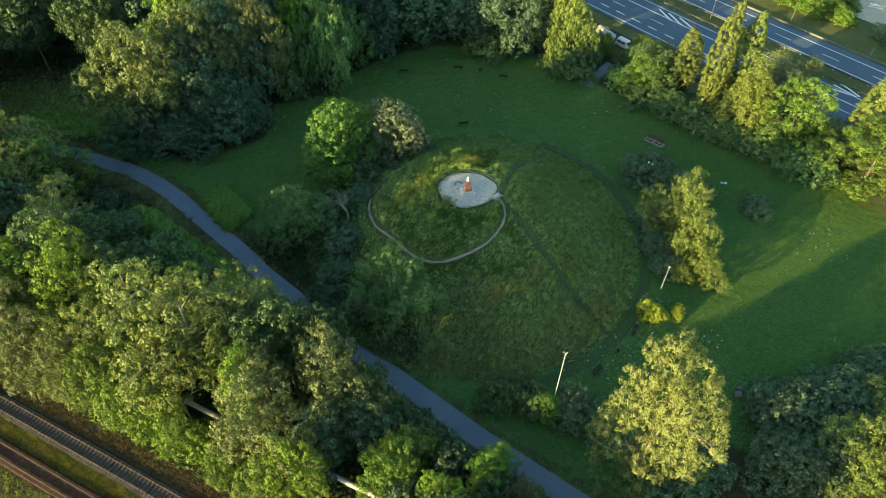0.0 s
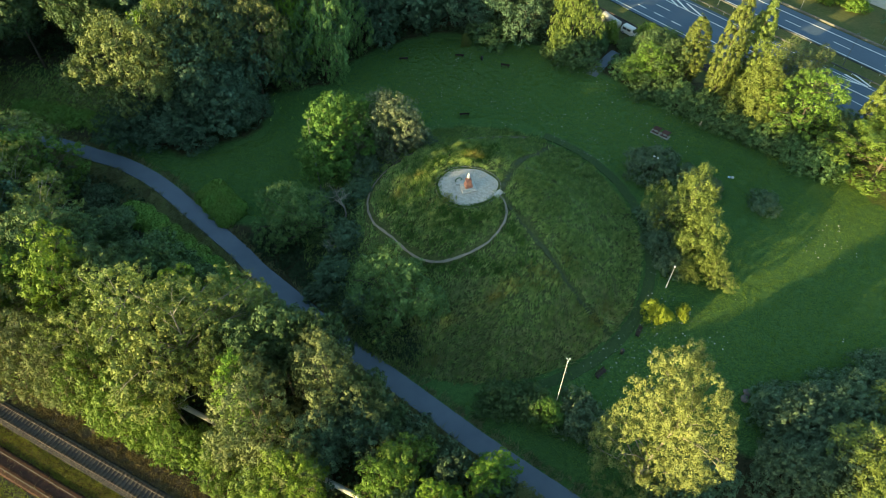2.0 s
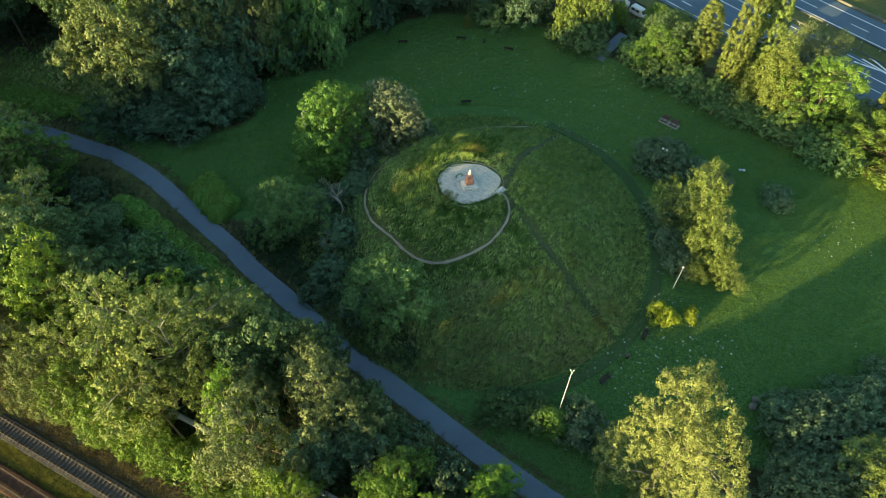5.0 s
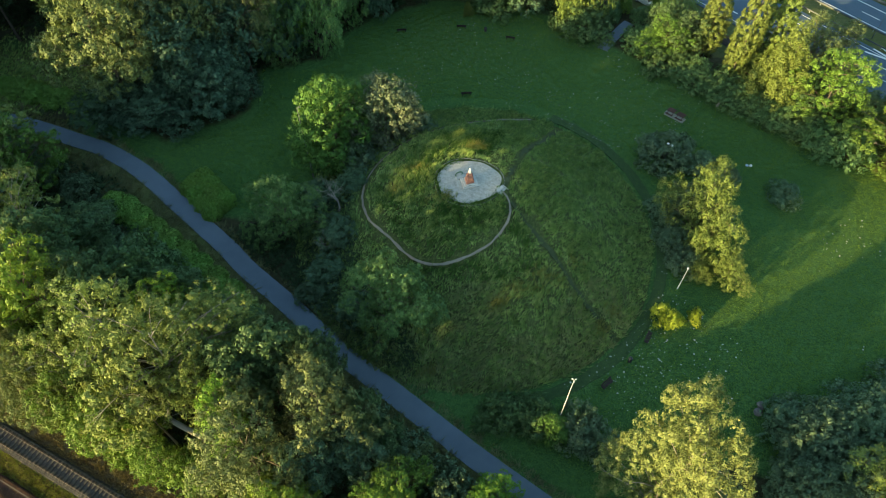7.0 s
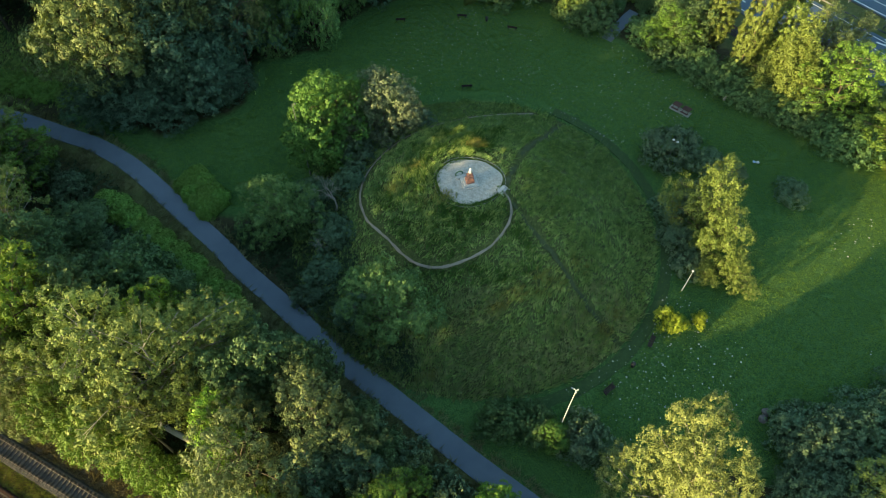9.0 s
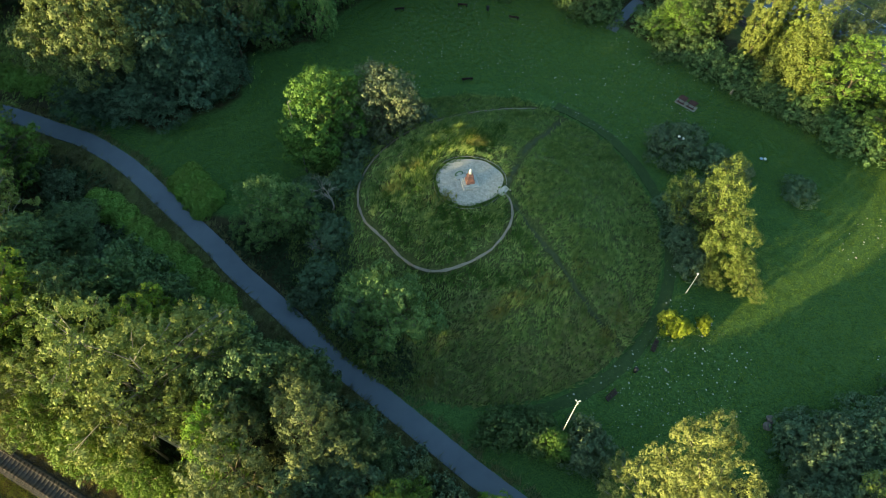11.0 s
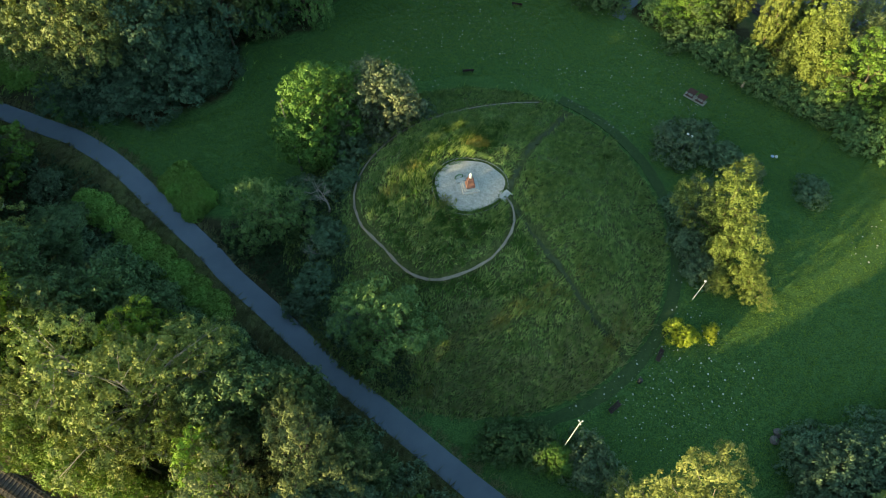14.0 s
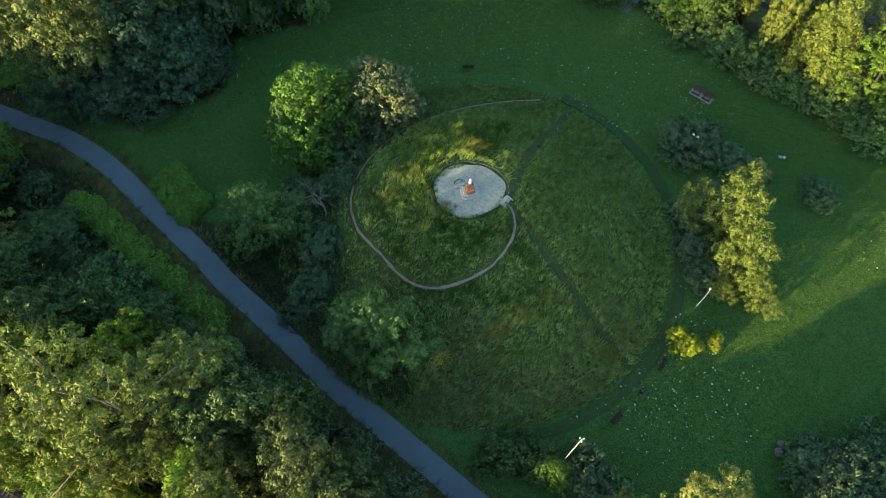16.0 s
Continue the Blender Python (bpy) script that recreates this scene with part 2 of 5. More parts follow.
LEAF = {
    "maple": foliage("maple_leaves", (0.052, 0.104, 0.013), (0.110, 0.190, 0.022), (0.170, 0.250, 0.038), 0.13),
    "aspen": foliage("aspen_leaves", (0.056, 0.086, 0.021), (0.134, 0.172, 0.045), (0.262, 0.300, 0.098), 0.13),
    "locust": foliage("locust_leaves", (0.040, 0.084, 0.012), (0.088, 0.150, 0.024), (0.150, 0.214, 0.041), 0.13),
    "willow": foliage("willow_leaves", (0.044, 0.064, 0.024), (0.098, 0.124, 0.047), (0.188, 0.212, 0.092), 0.13),
    # Oak and shrub greens hold added blue for haze and sky on shaded leaves.
    "oak": foliage("oak_leaves", (0.029, 0.060, 0.041), (0.064, 0.116, 0.070), (0.118, 0.172, 0.102), 0.13),
    "ash": foliage("ash_leaves", (0.034, 0.066, 0.030), (0.066, 0.116, 0.044), (0.118, 0.176, 0.068), 0.13),
    "poplar": foliage("poplar_leaves", (0.056, 0.080, 0.023), (0.134, 0.164, 0.050), (0.262, 0.290, 0.108), 0.13),
    "silver": foliage("silver_leaves", (0.030, 0.048, 0.024), (0.085, 0.110, 0.060), (0.320, 0.345, 0.215), 0.13),
    "lombardy": foliage("lombardy_leaves", (0.060, 0.090, 0.020), (0.110, 0.150, 0.035), (0.170, 0.205, 0.058), 0.13),
    "larch": foliage("larch_needles", (0.062, 0.088, 0.020), (0.108, 0.138, 0.032), (0.160, 0.188, 0.050), 0.13),
    "shrub": foliage("shrub_leaves", (0.046, 0.084, 0.050), (0.090, 0.145, 0.079), (0.145, 0.200, 0.113), 0.13),
    "hedge": foliage("mixed_hedge_leaves", (0.034, 0.072, 0.029), (0.074, 0.132, 0.047), (0.126, 0.188, 0.070), 0.13),
    # Oak leaves again, in the olive that low sun gives the crown.
    "olive": foliage("sunlit_olive_oak_leaves", (0.048, 0.068, 0.022), (0.098, 0.124, 0.041), (0.165, 0.188, 0.070), 0.13),
    "fresh": foliage("fresh_maple_leaves", (0.034, 0.082, 0.016), (0.068, 0.140, 0.025), (0.118, 0.200, 0.042), 0.13),
    "bluegreen": foliage("grey_ash_leaves", (0.046, 0.094, 0.033), (0.106, 0.184, 0.060), (0.215, 0.300, 0.098), 0.13),
    "gold": foliage("golden_leaves", (0.120, 0.175, 0.020), (0.215, 0.285, 0.032), (0.330, 0.390, 0.062), 0.25),
    "green": foliage("fresh_green_leaves", (0.094, 0.180, 0.036), (0.170, 0.290, 0.055), (0.260, 0.385, 0.085), 0.13),
}


# ---- mesh helpers ----
def mesh_of(name, verts, faces, mat, smooth=False):
    me = bpy.data.meshes.new(name)
    me.from_pydata([tuple(v) for v in verts], [], faces)
    me.materials.append(mat)
    if smooth:
        me.polygons.foreach_set("use_smooth", [True] * len(me.polygons))
    me.update()
    return me


def part(name, bm, mat, parent=None, label=""):
    """One mesh object from a bmesh, under a thing or a part."""
    me = bpy.data.meshes.new(name)
    bm.to_mesh(me)
    bm.free()
    me.materials.append(mat)
    ob = new(name, me)
    ob.parent = parent
    return tagged(ob, label)


def box(bm, x, y, z, sx, sy, sz, rz=0.0, rx=0.0, ry=0.0, bevel=0.0):
    """A box with its centre at x, y, z."""
    got = bmesh.ops.create_cube(bm, size=1.0, matrix=pose(x, y, z, rx, ry, rz) @ Matrix.Diagonal((sx, sy, sz, 1)))
    if bevel:
        edges = list({ed for v in got["verts"] for ed in v.link_edges})
        bmesh.ops.bevel(bm, geom=edges, offset=bevel, segments=1, affect="EDGES")
    return bm


def tube(verts, faces, pts, radii, sides=6):
    """Adds a tapering tube along pts to the two lists."""
    base = len(verts)
    pts = [Vector(p) for p in pts]
    for i, (p, r) in enumerate(zip(pts, radii)):
        d = (pts[min(i + 1, len(pts) - 1)] - pts[max(i - 1, 0)]).normalized()
        u = d.orthogonal().normalized()
        v = d.cross(u)
        for k in range(sides):
            w = 2 * math.pi * k / sides
            verts.append(p + r * (math.cos(w) * u + math.sin(w) * v))
    for i in range(len(pts) - 1):
        for k in range(sides):
            k2 = (k + 1) % sides
            faces.append((base + i * sides + k, base + i * sides + k2, base + (i + 1) * sides + k2, base + (i + 1) * sides + k))
    faces.append(tuple(base + (len(pts) - 1) * sides + k for k in range(sides)))
    faces.append(tuple(base + k for k in reversed(range(sides))))


def leaf_quads(name, centre, normal, size, mat, rng, slim=0.62, split=2):
    """Many leaf sprays: each one is some small pointed faces, turned at random about its normal."""
    centre, normal, size = np.repeat(centre, split, 0), np.repeat(normal, split, 0), np.repeat(size, split)
    n = len(centre)
    centre = centre + rng.normal(0, 0.3, (n, 3)) * size[:, None]
    normal = normal / (np.linalg.norm(normal, axis=1, keepdims=True) + 1e-9) + rng.normal(0, 0.10, (n, 3))
    normal = normal / (np.linalg.norm(normal, axis=1, keepdims=True) + 1e-9)
    u = np.cross(normal, rng.normal(size=(n, 3)))
    u /= np.linalg.norm(u, axis=1, keepdims=True) + 1e-9
    v = np.cross(normal, u)
    s = size[:, None] * rng.uniform(0.8, 1.2, (n, 1))
    co = np.empty((n, 3, 3))
    co[:, 0] = centre - u * s * 0.28 + v * s * 0.5 * slim
    co[:, 1] = centre + u * s * 0.5 - normal * s * 0.08
    co[:, 2] = centre - u * s * 0.28 - v * s * 0.5 * slim
    me = bpy.data.meshes.new(name)
    me.vertices.add(n * 3)
    me.vertices.foreach_set("co", co.astype(np.float32).ravel())
    me.loops.add(n * 3)
    me.loops.foreach_set("vertex_index", np.arange(n * 3, dtype=np.int32))
    me.polygons.add(n)
    me.polygons.foreach_set("loop_start", np.arange(0, n * 3, 3, dtype=np.int32))
    me.polygons.foreach_set("loop_total", np.full(n, 3, dtype=np.int32))
    me.materials.append(mat)
    me.update(calc_edges=True)
    me.validate()
    return me


# ---- trees ----
WOOD = "trees of the wood beside the railway"


def sphere_dirs(rng, n):
    d = rng.normal(size=(n, 3))
    return d / np.linalg.norm(d, axis=1, keepdims=True)


def lobe_centres(rng, low, high, radius, profile, lobe, spacing, wobble, flat):
    """Middles and sizes of the leafy masses that make up a crown, set apart from one another over an uneven envelope. profile(f): width at height fraction f."""
    phase = rng.uniform(0, 6.28, 4)
    got, size = [], []
    for k in range(1500):
        f, ang = rng.uniform(0, 1) ** 0.8, rng.uniform(0, 2 * math.pi)
        r1 = lobe * rng.uniform(0.72, 1.28)
        wob = 1 + wobble * (0.5 * math.sin(2 * ang + phase[0] + 3 * f) + 0.35 * math.sin(3 * ang + phase[1] - 5 * f) + 0.3 * math.sin(5 * ang + phase[2] + 7 * f))
        reach = max(0.0, radius * profile(f) * wob - 0.75 * r1) * (1 if rng.uniform() < 0.8 else rng.uniform(0.2, 0.8))
        z = min(max(low + (high - low) * f, low + 0.6 * r1 * flat), high - 0.9 * r1 * flat)
        c = np.array([reach * math.cos(ang), reach * math.sin(ang), z])
        if all((c[0] - q[0]) ** 2 + (c[1] - q[1]) ** 2 + ((c[2] - q[2]) / flat) ** 2 > (spacing * 0.5 * (r1 + r2)) ** 2 for q, r2 in zip(got, size)):
            got.append(c)
            size.append(r1)
    return np.array(got), np.array(size)


def dome(f):
    return max(0.12, math.sin(math.pi * min(1.0, 0.16 + 0.84 * f) ** 0.85) ** 0.6)


def column(f):
    return max(0.1, math.sin(math.pi * (0.12 + 0.86 * f) ** 0.8) ** 0.7)


def poplar_shape(f):
    return max(0.14, (0.86 + 0.16 * math.sin(9 * f)) * min(1.0, (1.05 - f) * 3.4) ** 0.6)


def cone(f):
    return max(0.06, (1 - f) ** 0.8 * (0.75 + 0.25 * math.sin(f * 40)))


def mound_shape(f):
    return max(0.15, (1 - f ** 2.2) ** 0.5)


def build_tree(name, label, leaf, seed, height, radius, clear, profile, lobe=0.3, spacing=0.95, tuft=0.5, spray=0.36, flat=0.8, wobble=0.35, full=1.0, droop=0.0, bark=None, ragged=0.22):
    """A tree or shrub: Empty > trunk with limbs, crown of leaf sprays gathered in tufts on rounded leafy masses."""
    rng = np.random.default_rng(seed)
    root = tagged(new(name), label, "shrub" if name in ("shrub", "hedge_bush") else "tree")
    low = height * clear
    cs, rl = lobe_centres(rng, low, height, radius, profile, lobe * radius, spacing, wobble, flat)
    squash = np.array([1, 1, flat])
    n = np.maximum(6, (2.5 * (rl / tuft) ** 2).astype(int))
    at = np.repeat(np.arange(len(cs)), n)
    d = sphere_dirs(rng, len(at))
    d[:, 2] = np.where((d[:, 2] < 0) & (rng.uniform(0, 1, len(at)) < 0.35), -d[:, 2], d[:, 2])
    p = cs[at] + d * squash * (rl[at] * (1 + ragged * rng.normal(0, 1, len(at))))[:, None]
    hidden = np.zeros(len(p), bool)
    for c, r in zip(cs, rl):
        hidden |= (((p - c) / squash / r) ** 2).sum(1) < 0.55
    axis = np.stack([p[:, 0], p[:, 1], (p[:, 2] - 0.45 * height) * 0.7], 1)
    inward = (d * axis).sum(1) < -0.45 * np.linalg.norm(axis, axis=1)
    keep = ~hidden & ~inward & (p[:, 2] > 0.1)
    p, d = p[keep], d[keep]
    rt = tuft * rng.uniform(0.65, 1.35, len(p))
    m = max(5, int(full * 11.5 * (tuft / spray) ** 2))
    idx = np.repeat(np.arange(len(p)), m)
    e = sphere_dirs(rng, len(idx)) + 0.7 * d[idx]
    e /= np.linalg.norm(e, axis=1, keepdims=True) + 1e-9
    q = p[idx] + e * (rt[idx] * (1 - 0.35 * rng.uniform(0, 1, len(idx)) ** 2))[:, None] * np.array([1, 1, 0.85])
    q[:, 2] = np.maximum(q[:, 2] - droop * rng.uniform(0, 1, len(idx)) ** 2, 0.05)
    nrm = 0.35 * d[idx] + 0.8 * e + np.array([0, 0, 0.15]) + rng.normal(0, 0.19, e.shape)
    crown = new("crown", leaf_quads("crown", q, nrm, 1.12 * spray * rng.uniform(0.65, 1.35, len(idx)), LEAF[leaf], rng, split=1))
    crown.parent = root
    vs, fs = [], []
    top = height * 0.84
    lean = rng.normal(0, 0.03, 2) * height
    thick = max(0.05, 0.013 * height) * (0.6 if height < 6 else 1.0)
    stem = [Vector((lean[0] * (k / 5) ** 2, lean[1] * (k / 5) ** 2, top * k / 5 - (0.25 if k == 0 else 0))) for k in range(6)]
    tube(vs, fs, stem, [thick * (1.25 if k == 0 else 1 - 0.16 * k) for k in range(6)], 8)
    for i in rng.choice(len(cs), min(len(cs), 24), replace=False):
        end = Vector(cs[i])
        f = min(0.95, max(0.10, (end.z - 0.45 * radius) / top))
        start = stem[int(f * 5)].lerp(stem[min(5, int(f * 5) + 1)], f * 5 - int(f * 5))
        start.z = min(start.z, end.z + 0.5)
        mid = start.lerp(end, 0.5) + Vector((0, 0, 0.10 * (end - start).length))
        r0 = thick * (0.55 - 0.35 * f)
        tube(vs, fs, [start, mid, end], [r0, r0 * 0.65, r0 * 0.25], 5)
        for k in range(3):
            twig = end + Vector(d[rng.integers(len(d))]) * rl[i] * 0.9
            tube(vs, fs, [mid.lerp(end, 0.6), mid.lerp(end, 0.8).lerp(twig, 0.5), twig], [r0 * 0.4, r0 * 0.25, r0 * 0.1], 4)
    trunk = new("trunk", mesh_of("trunk", vs, fs, bark or M_BARK, True))
    trunk.parent = root
    return root, height, radius


def plant(proto, spots, label="", group="", turn=0.0):
    """Copies of a tree at (x, y, height, crown radius)."""
    root, h0, r0 = proto
    for k, (x, y, h, r) in enumerate(spots):
        spin = (turn + 137.5 * k + 31 * x) % 360
        ob = copy_thing(root, Matrix.Translation((x, y, ground_z(x, y) - 0.05)) @ pose(0, 0, 0, 0, 0, spin) @ Matrix.Diagonal((r / r0, r / r0, h / h0, 1)))
        tagged(ob, label, group=group)


# ---- terrain ----
MX, MY, MR = 4.8, 76.0, 28.0                # the mound's middle and foot
PROFILE_R = (0.0, 5.0, 7.0, 9.5, 11.5, 13.4, 15.0, 17.0, 19.4, 23.0, 26.0, 28.0, 30.0)
PROFILE_Z = (11.0, 11.0, 10.7, 9.9, 9.0, 8.0, 7.0, 5.6, 4.0, 2.0, 0.6, 0.0, -0.3)


def mound_z(x, y):
    r = math.hypot(x - MX, y - MY)
    return float(np.interp(r, PROFILE_R, PROFILE_Z))


def base_z(x, y):
    """The park rises gently towards the west, away from the railway."""
    f = min(1.0, max(0.0, (-x - 12) / 32)) * min(1.0, max(0.0, (0.439 * x + 0.8985 * y - 28) / 14))
    return 2.0 * f * f * (3 - 2 * f)


def ground_z(x, y):
    return max(base_z(x, y), mound_z(x, y))


PATH = [(-140, 108), (-100, 102.5), (-78, 98.6), (-63.7, 93.5), (-58.0, 91.2), (-52.2, 87.7), (-47.5, 84.0), (-41.6, 78.6), (-33.1, 71.1), (-29.4, 67.4),
        (-23.5, 62.5), (-16.7, 56.5), (-12.6, 52.9), (-6.0, 47.8), (2.0, 41.5), (5.2, 39.0), (12.8, 33.5), (22, 27), (40, 14), (90, -22)]
RAIL_DIR = Vector((0.8985, -0.439, 0))
RAIL_N = Vector((0.439, 0.8985, 0))
ROAD_D, ROAD_N = Vector((0.644, -0.765, 0)), Vector((0.765, 0.644, 0))


def seg_dist(px, py, line):
    """Distance of many points from a polyline, and the side (positive: left of its way)."""
    best, side = np.full(px.shape, 1e9), np.zeros(px.shape)
    for (ax, ay), (bx, by) in zip(line, line[1:]):
        dx, dy = bx - ax, by - ay
        t = np.clip(((px - ax) * dx + (py - ay) * dy) / (dx * dx + dy * dy), 0, 1)
        d = np.hypot(px - ax - t * dx, py - ay - t * dy)
        s = dx * (py - ay) - dy * (px - ax)
        side = np.where(d < best, s, side)
        best = np.minimum(best, d)
    return best, side


LAWN = [(-64, 97), (-47, 91), (-41, 95), (-34, 99.5), (-32.5, 106), (-33, 112), (-27, 113.5), (-22, 116), (-19, 124.5), (-13, 130.5), (-2, 136), (14, 136), (27, 127), (36, 118), (52, 104), (66, 93), (86, 80), (140, 50),
        (140, -30), (60, 20), (45, 38), (34, 42), (20, 30), (12.8, 34.5), (-4, 46.5), (-9, 55), (-18, 66), (-21, 75), (-29, 78.5), (-38, 79.5), (-57, 93.5)]


def inside(px, py, poly):
    ok = np.zeros(px.shape, bool)
    for (ax, ay), (bx, by) in zip(poly, poly[1:] + poly[:1]):
        hit = ((ay > py) != (by > py)) & (px < (bx - ax) * (py - ay) / ((by - ay) if by != ay else 1e-9) + ax)
        ok ^= hit
    return ok


def soft(v, a, b):
    return np.clip((v - a) / (b - a), 0, 1)


xs = np.concatenate([np.linspace(-3000, -140, 14)[:-1], np.arange(-140, 140, 2.0), np.linspace(140, 3000, 14)])
ys = np.concatenate([np.linspace(-3000, -20, 14)[:-1], np.arange(-20, 240, 2.0), np.linspace(240, 3000, 14)])
gx, gy = np.meshgrid(xs, ys)
gz = 0.10 * np.array([[noise.noise(Vector((x * 0.03, y * 0.03, 0))) for x in xs] for y in ys]) * (np.hypot(gx, gy - 80) < 300) - 0.03
gz += np.array([[base_z(x, y) for x in xs] for y in ys])
nx, ny = len(xs), len(ys)
me = bpy.data.meshes.new("ground")
me.from_pydata(np.stack([gx, gy, gz], 2).reshape(-1, 3).tolist(), [], [(j * nx + i, j * nx + i + 1, (j + 1) * nx + i + 1, (j + 1) * nx + i) for j in range(ny - 1) for i in range(nx - 1)])
me.polygons.foreach_set("use_smooth", [True] * len(me.polygons))
inn = inside(gx, gy, LAWN)
dl, _ = seg_dist(gx, gy, LAWN + LAWN[:1])
dp, side = seg_dist(gx, gy, PATH)
rd = gx * RAIL_N.x + gy * RAIL_N.y
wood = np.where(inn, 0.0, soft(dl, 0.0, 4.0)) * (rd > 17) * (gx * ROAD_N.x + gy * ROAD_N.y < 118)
meadow = np.exp(-(((gx + 80) / 20) ** 2 + ((gy - 111) / 10) ** 2))
verge = soft(7 - dp, 0, 3) * (side < 0)
roughz = np.maximum.reduce([soft(1.9 - dp, 0, 1) * 0.8, verge, (rd < 18) * 1.0, meadow * 1.2, ((gx * ROAD_N.x + gy * ROAD_N.y) > 112) * 0.9])
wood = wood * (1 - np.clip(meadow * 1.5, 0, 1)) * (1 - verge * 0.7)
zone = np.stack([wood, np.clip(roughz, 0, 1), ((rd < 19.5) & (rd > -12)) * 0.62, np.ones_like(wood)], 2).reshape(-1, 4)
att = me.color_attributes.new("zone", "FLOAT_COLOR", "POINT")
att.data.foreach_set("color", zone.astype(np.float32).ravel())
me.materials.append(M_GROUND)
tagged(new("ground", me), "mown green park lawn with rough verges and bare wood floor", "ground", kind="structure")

# the mound: rings of a polar grid
vs, fs = [(MX, MY, 11.0)], []
rings, seg = np.concatenate([np.arange(0.8, 30.0, 0.8), [30.0]]), 96
for r in rings:
    for k in range(seg):
        w = 2 * math.pi * k / seg
        x, y = MX + r * math.cos(w), MY + r * math.sin(w)
        z = mound_z(x, y)
        if r > 6:
            z += 0.16 * noise.noise(Vector((x * 0.25, y * 0.25, 3))) * min(1, (30 - r) / 4)
        vs.append((x, y, z))
fs += [(0, 1 + k, 1 + (k + 1) % seg) for k in range(seg)]
for i in range(len(rings) - 1):
    for k in range(seg):
        k2 = (k + 1) % seg
        fs.append((1 + i * seg + k, 1 + (i + 1) * seg + k, 1 + (i + 1) * seg + k2, 1 + i * seg + k2))
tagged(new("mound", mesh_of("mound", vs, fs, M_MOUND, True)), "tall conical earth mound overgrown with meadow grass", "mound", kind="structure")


def catmull(pts, step=1.0):
    """Points along a smooth line through pts."""
    pts = [Vector(p) for p in pts]
    out = []
    for i in range(len(pts) - 1):
        p0, p1, p2, p3 = pts[max(i - 1, 0)], pts[i], pts[i + 1], pts[min(i + 2, len(pts) - 1)]
        n = max(1, int((p2 - p1).length / step))
        for k in range(n):
            t = k / n
            out.append(0.5 * (2 * p1 + (p2 - p0) * t + (2 * p0 - 5 * p1 + 4 * p2 - p3) * t * t + (3 * p1 - p0 - 3 * p2 + p3) * t ** 3))
    return out + [pts[-1]]


def ribbon(name, pts, width, mat, lift, zf, thick=0.08, ragged=0.0, across=2):
    """A band with some thickness that lies on the land."""
    vs, fs = [], []
    n = across + 1
    for i, p in enumerate(pts):
        d = (pts[min(i + 1, len(pts) - 1)] - pts[max(i - 1, 0)]).normalized()
        s = Vector((-d.y, d.x, 0))
        wl = width / 2 + ragged * noise.noise(Vector((p.x * 0.9, p.y * 0.9, 1)))
        wr = width / 2 + ragged * noise.noise(Vector((p.x * 0.9, p.y * 0.9, 9)))
        row = [p + s * (wl + (-wr - wl) * k / across) for k in range(n)]
        for q in row:
            vs.append((q.x, q.y, zf(q.x, q.y) + lift))
        for q in (row[0], row[-1]):
            vs.append((q.x, q.y, zf(q.x, q.y) + lift - thick - 0.05))
    m = n + 2
    for i in range(len(pts) - 1):
        a, b = i * m, (i + 1) * m
        for k in range(across):
            fs.append((a + k, b + k, b + k + 1, a + k + 1))
        fs.append((a + n, b + n, b, a))
        fs.append((a + n - 1, b + n - 1, b + n + 1, a + n + 1))
    return new(name, mesh_of(name, vs, fs, mat))


tagged(ribbon("path", catmull([(x, y, 0) for x, y in PATH], 1.0), 3.0, M_ASPHALT, 0.10, base_z, 0.15, 0.06, 3), "grey asphalt foot and cycle path through the park", "path", kind="structure")
tagged(ribbon("footpath", catmull([(31.5, 121.5, 0), (33.0, 123.5, 0), (35.6, 127.0, 0), (38.4, 130.4, 0)], 1.0), 2.2, M_ASPHALT, 0.10, base_z, 0.15, 0.12), "short grey path leaving the lawn between the shrubs", "path", kind="structure")

# ---- railway at the wood's foot: two tracks ----
def rail_point(s, w, z=0.0):
    return RAIL_DIR * s + RAIL_N * w + Vector((0, 0, z))


def band(name, s0, s1, w0, w1, top, mat, point, crown_shift=0.35):
    """A straight bank with sloping sides along a track or road."""
    bm = bmesh.new()
    rows = []
    for s in np.arange(s0, s1 + 0.1, 4.0):
        rows.append([bm.verts.new(point(s, w, z)) for w, z in ((w0 - crown_shift, -0.1), (w0, top), (w1, top), (w1 + crown_shift, -0.1))])
    for a, b in zip(rows, rows[1:]):
        for k in range(3):
            bm.faces.new((a[k], b[k], b[k + 1], a[k + 1]))
    bmesh.ops.recalc_face_normals(bm, faces=bm.faces)
    return part(name, bm, mat)


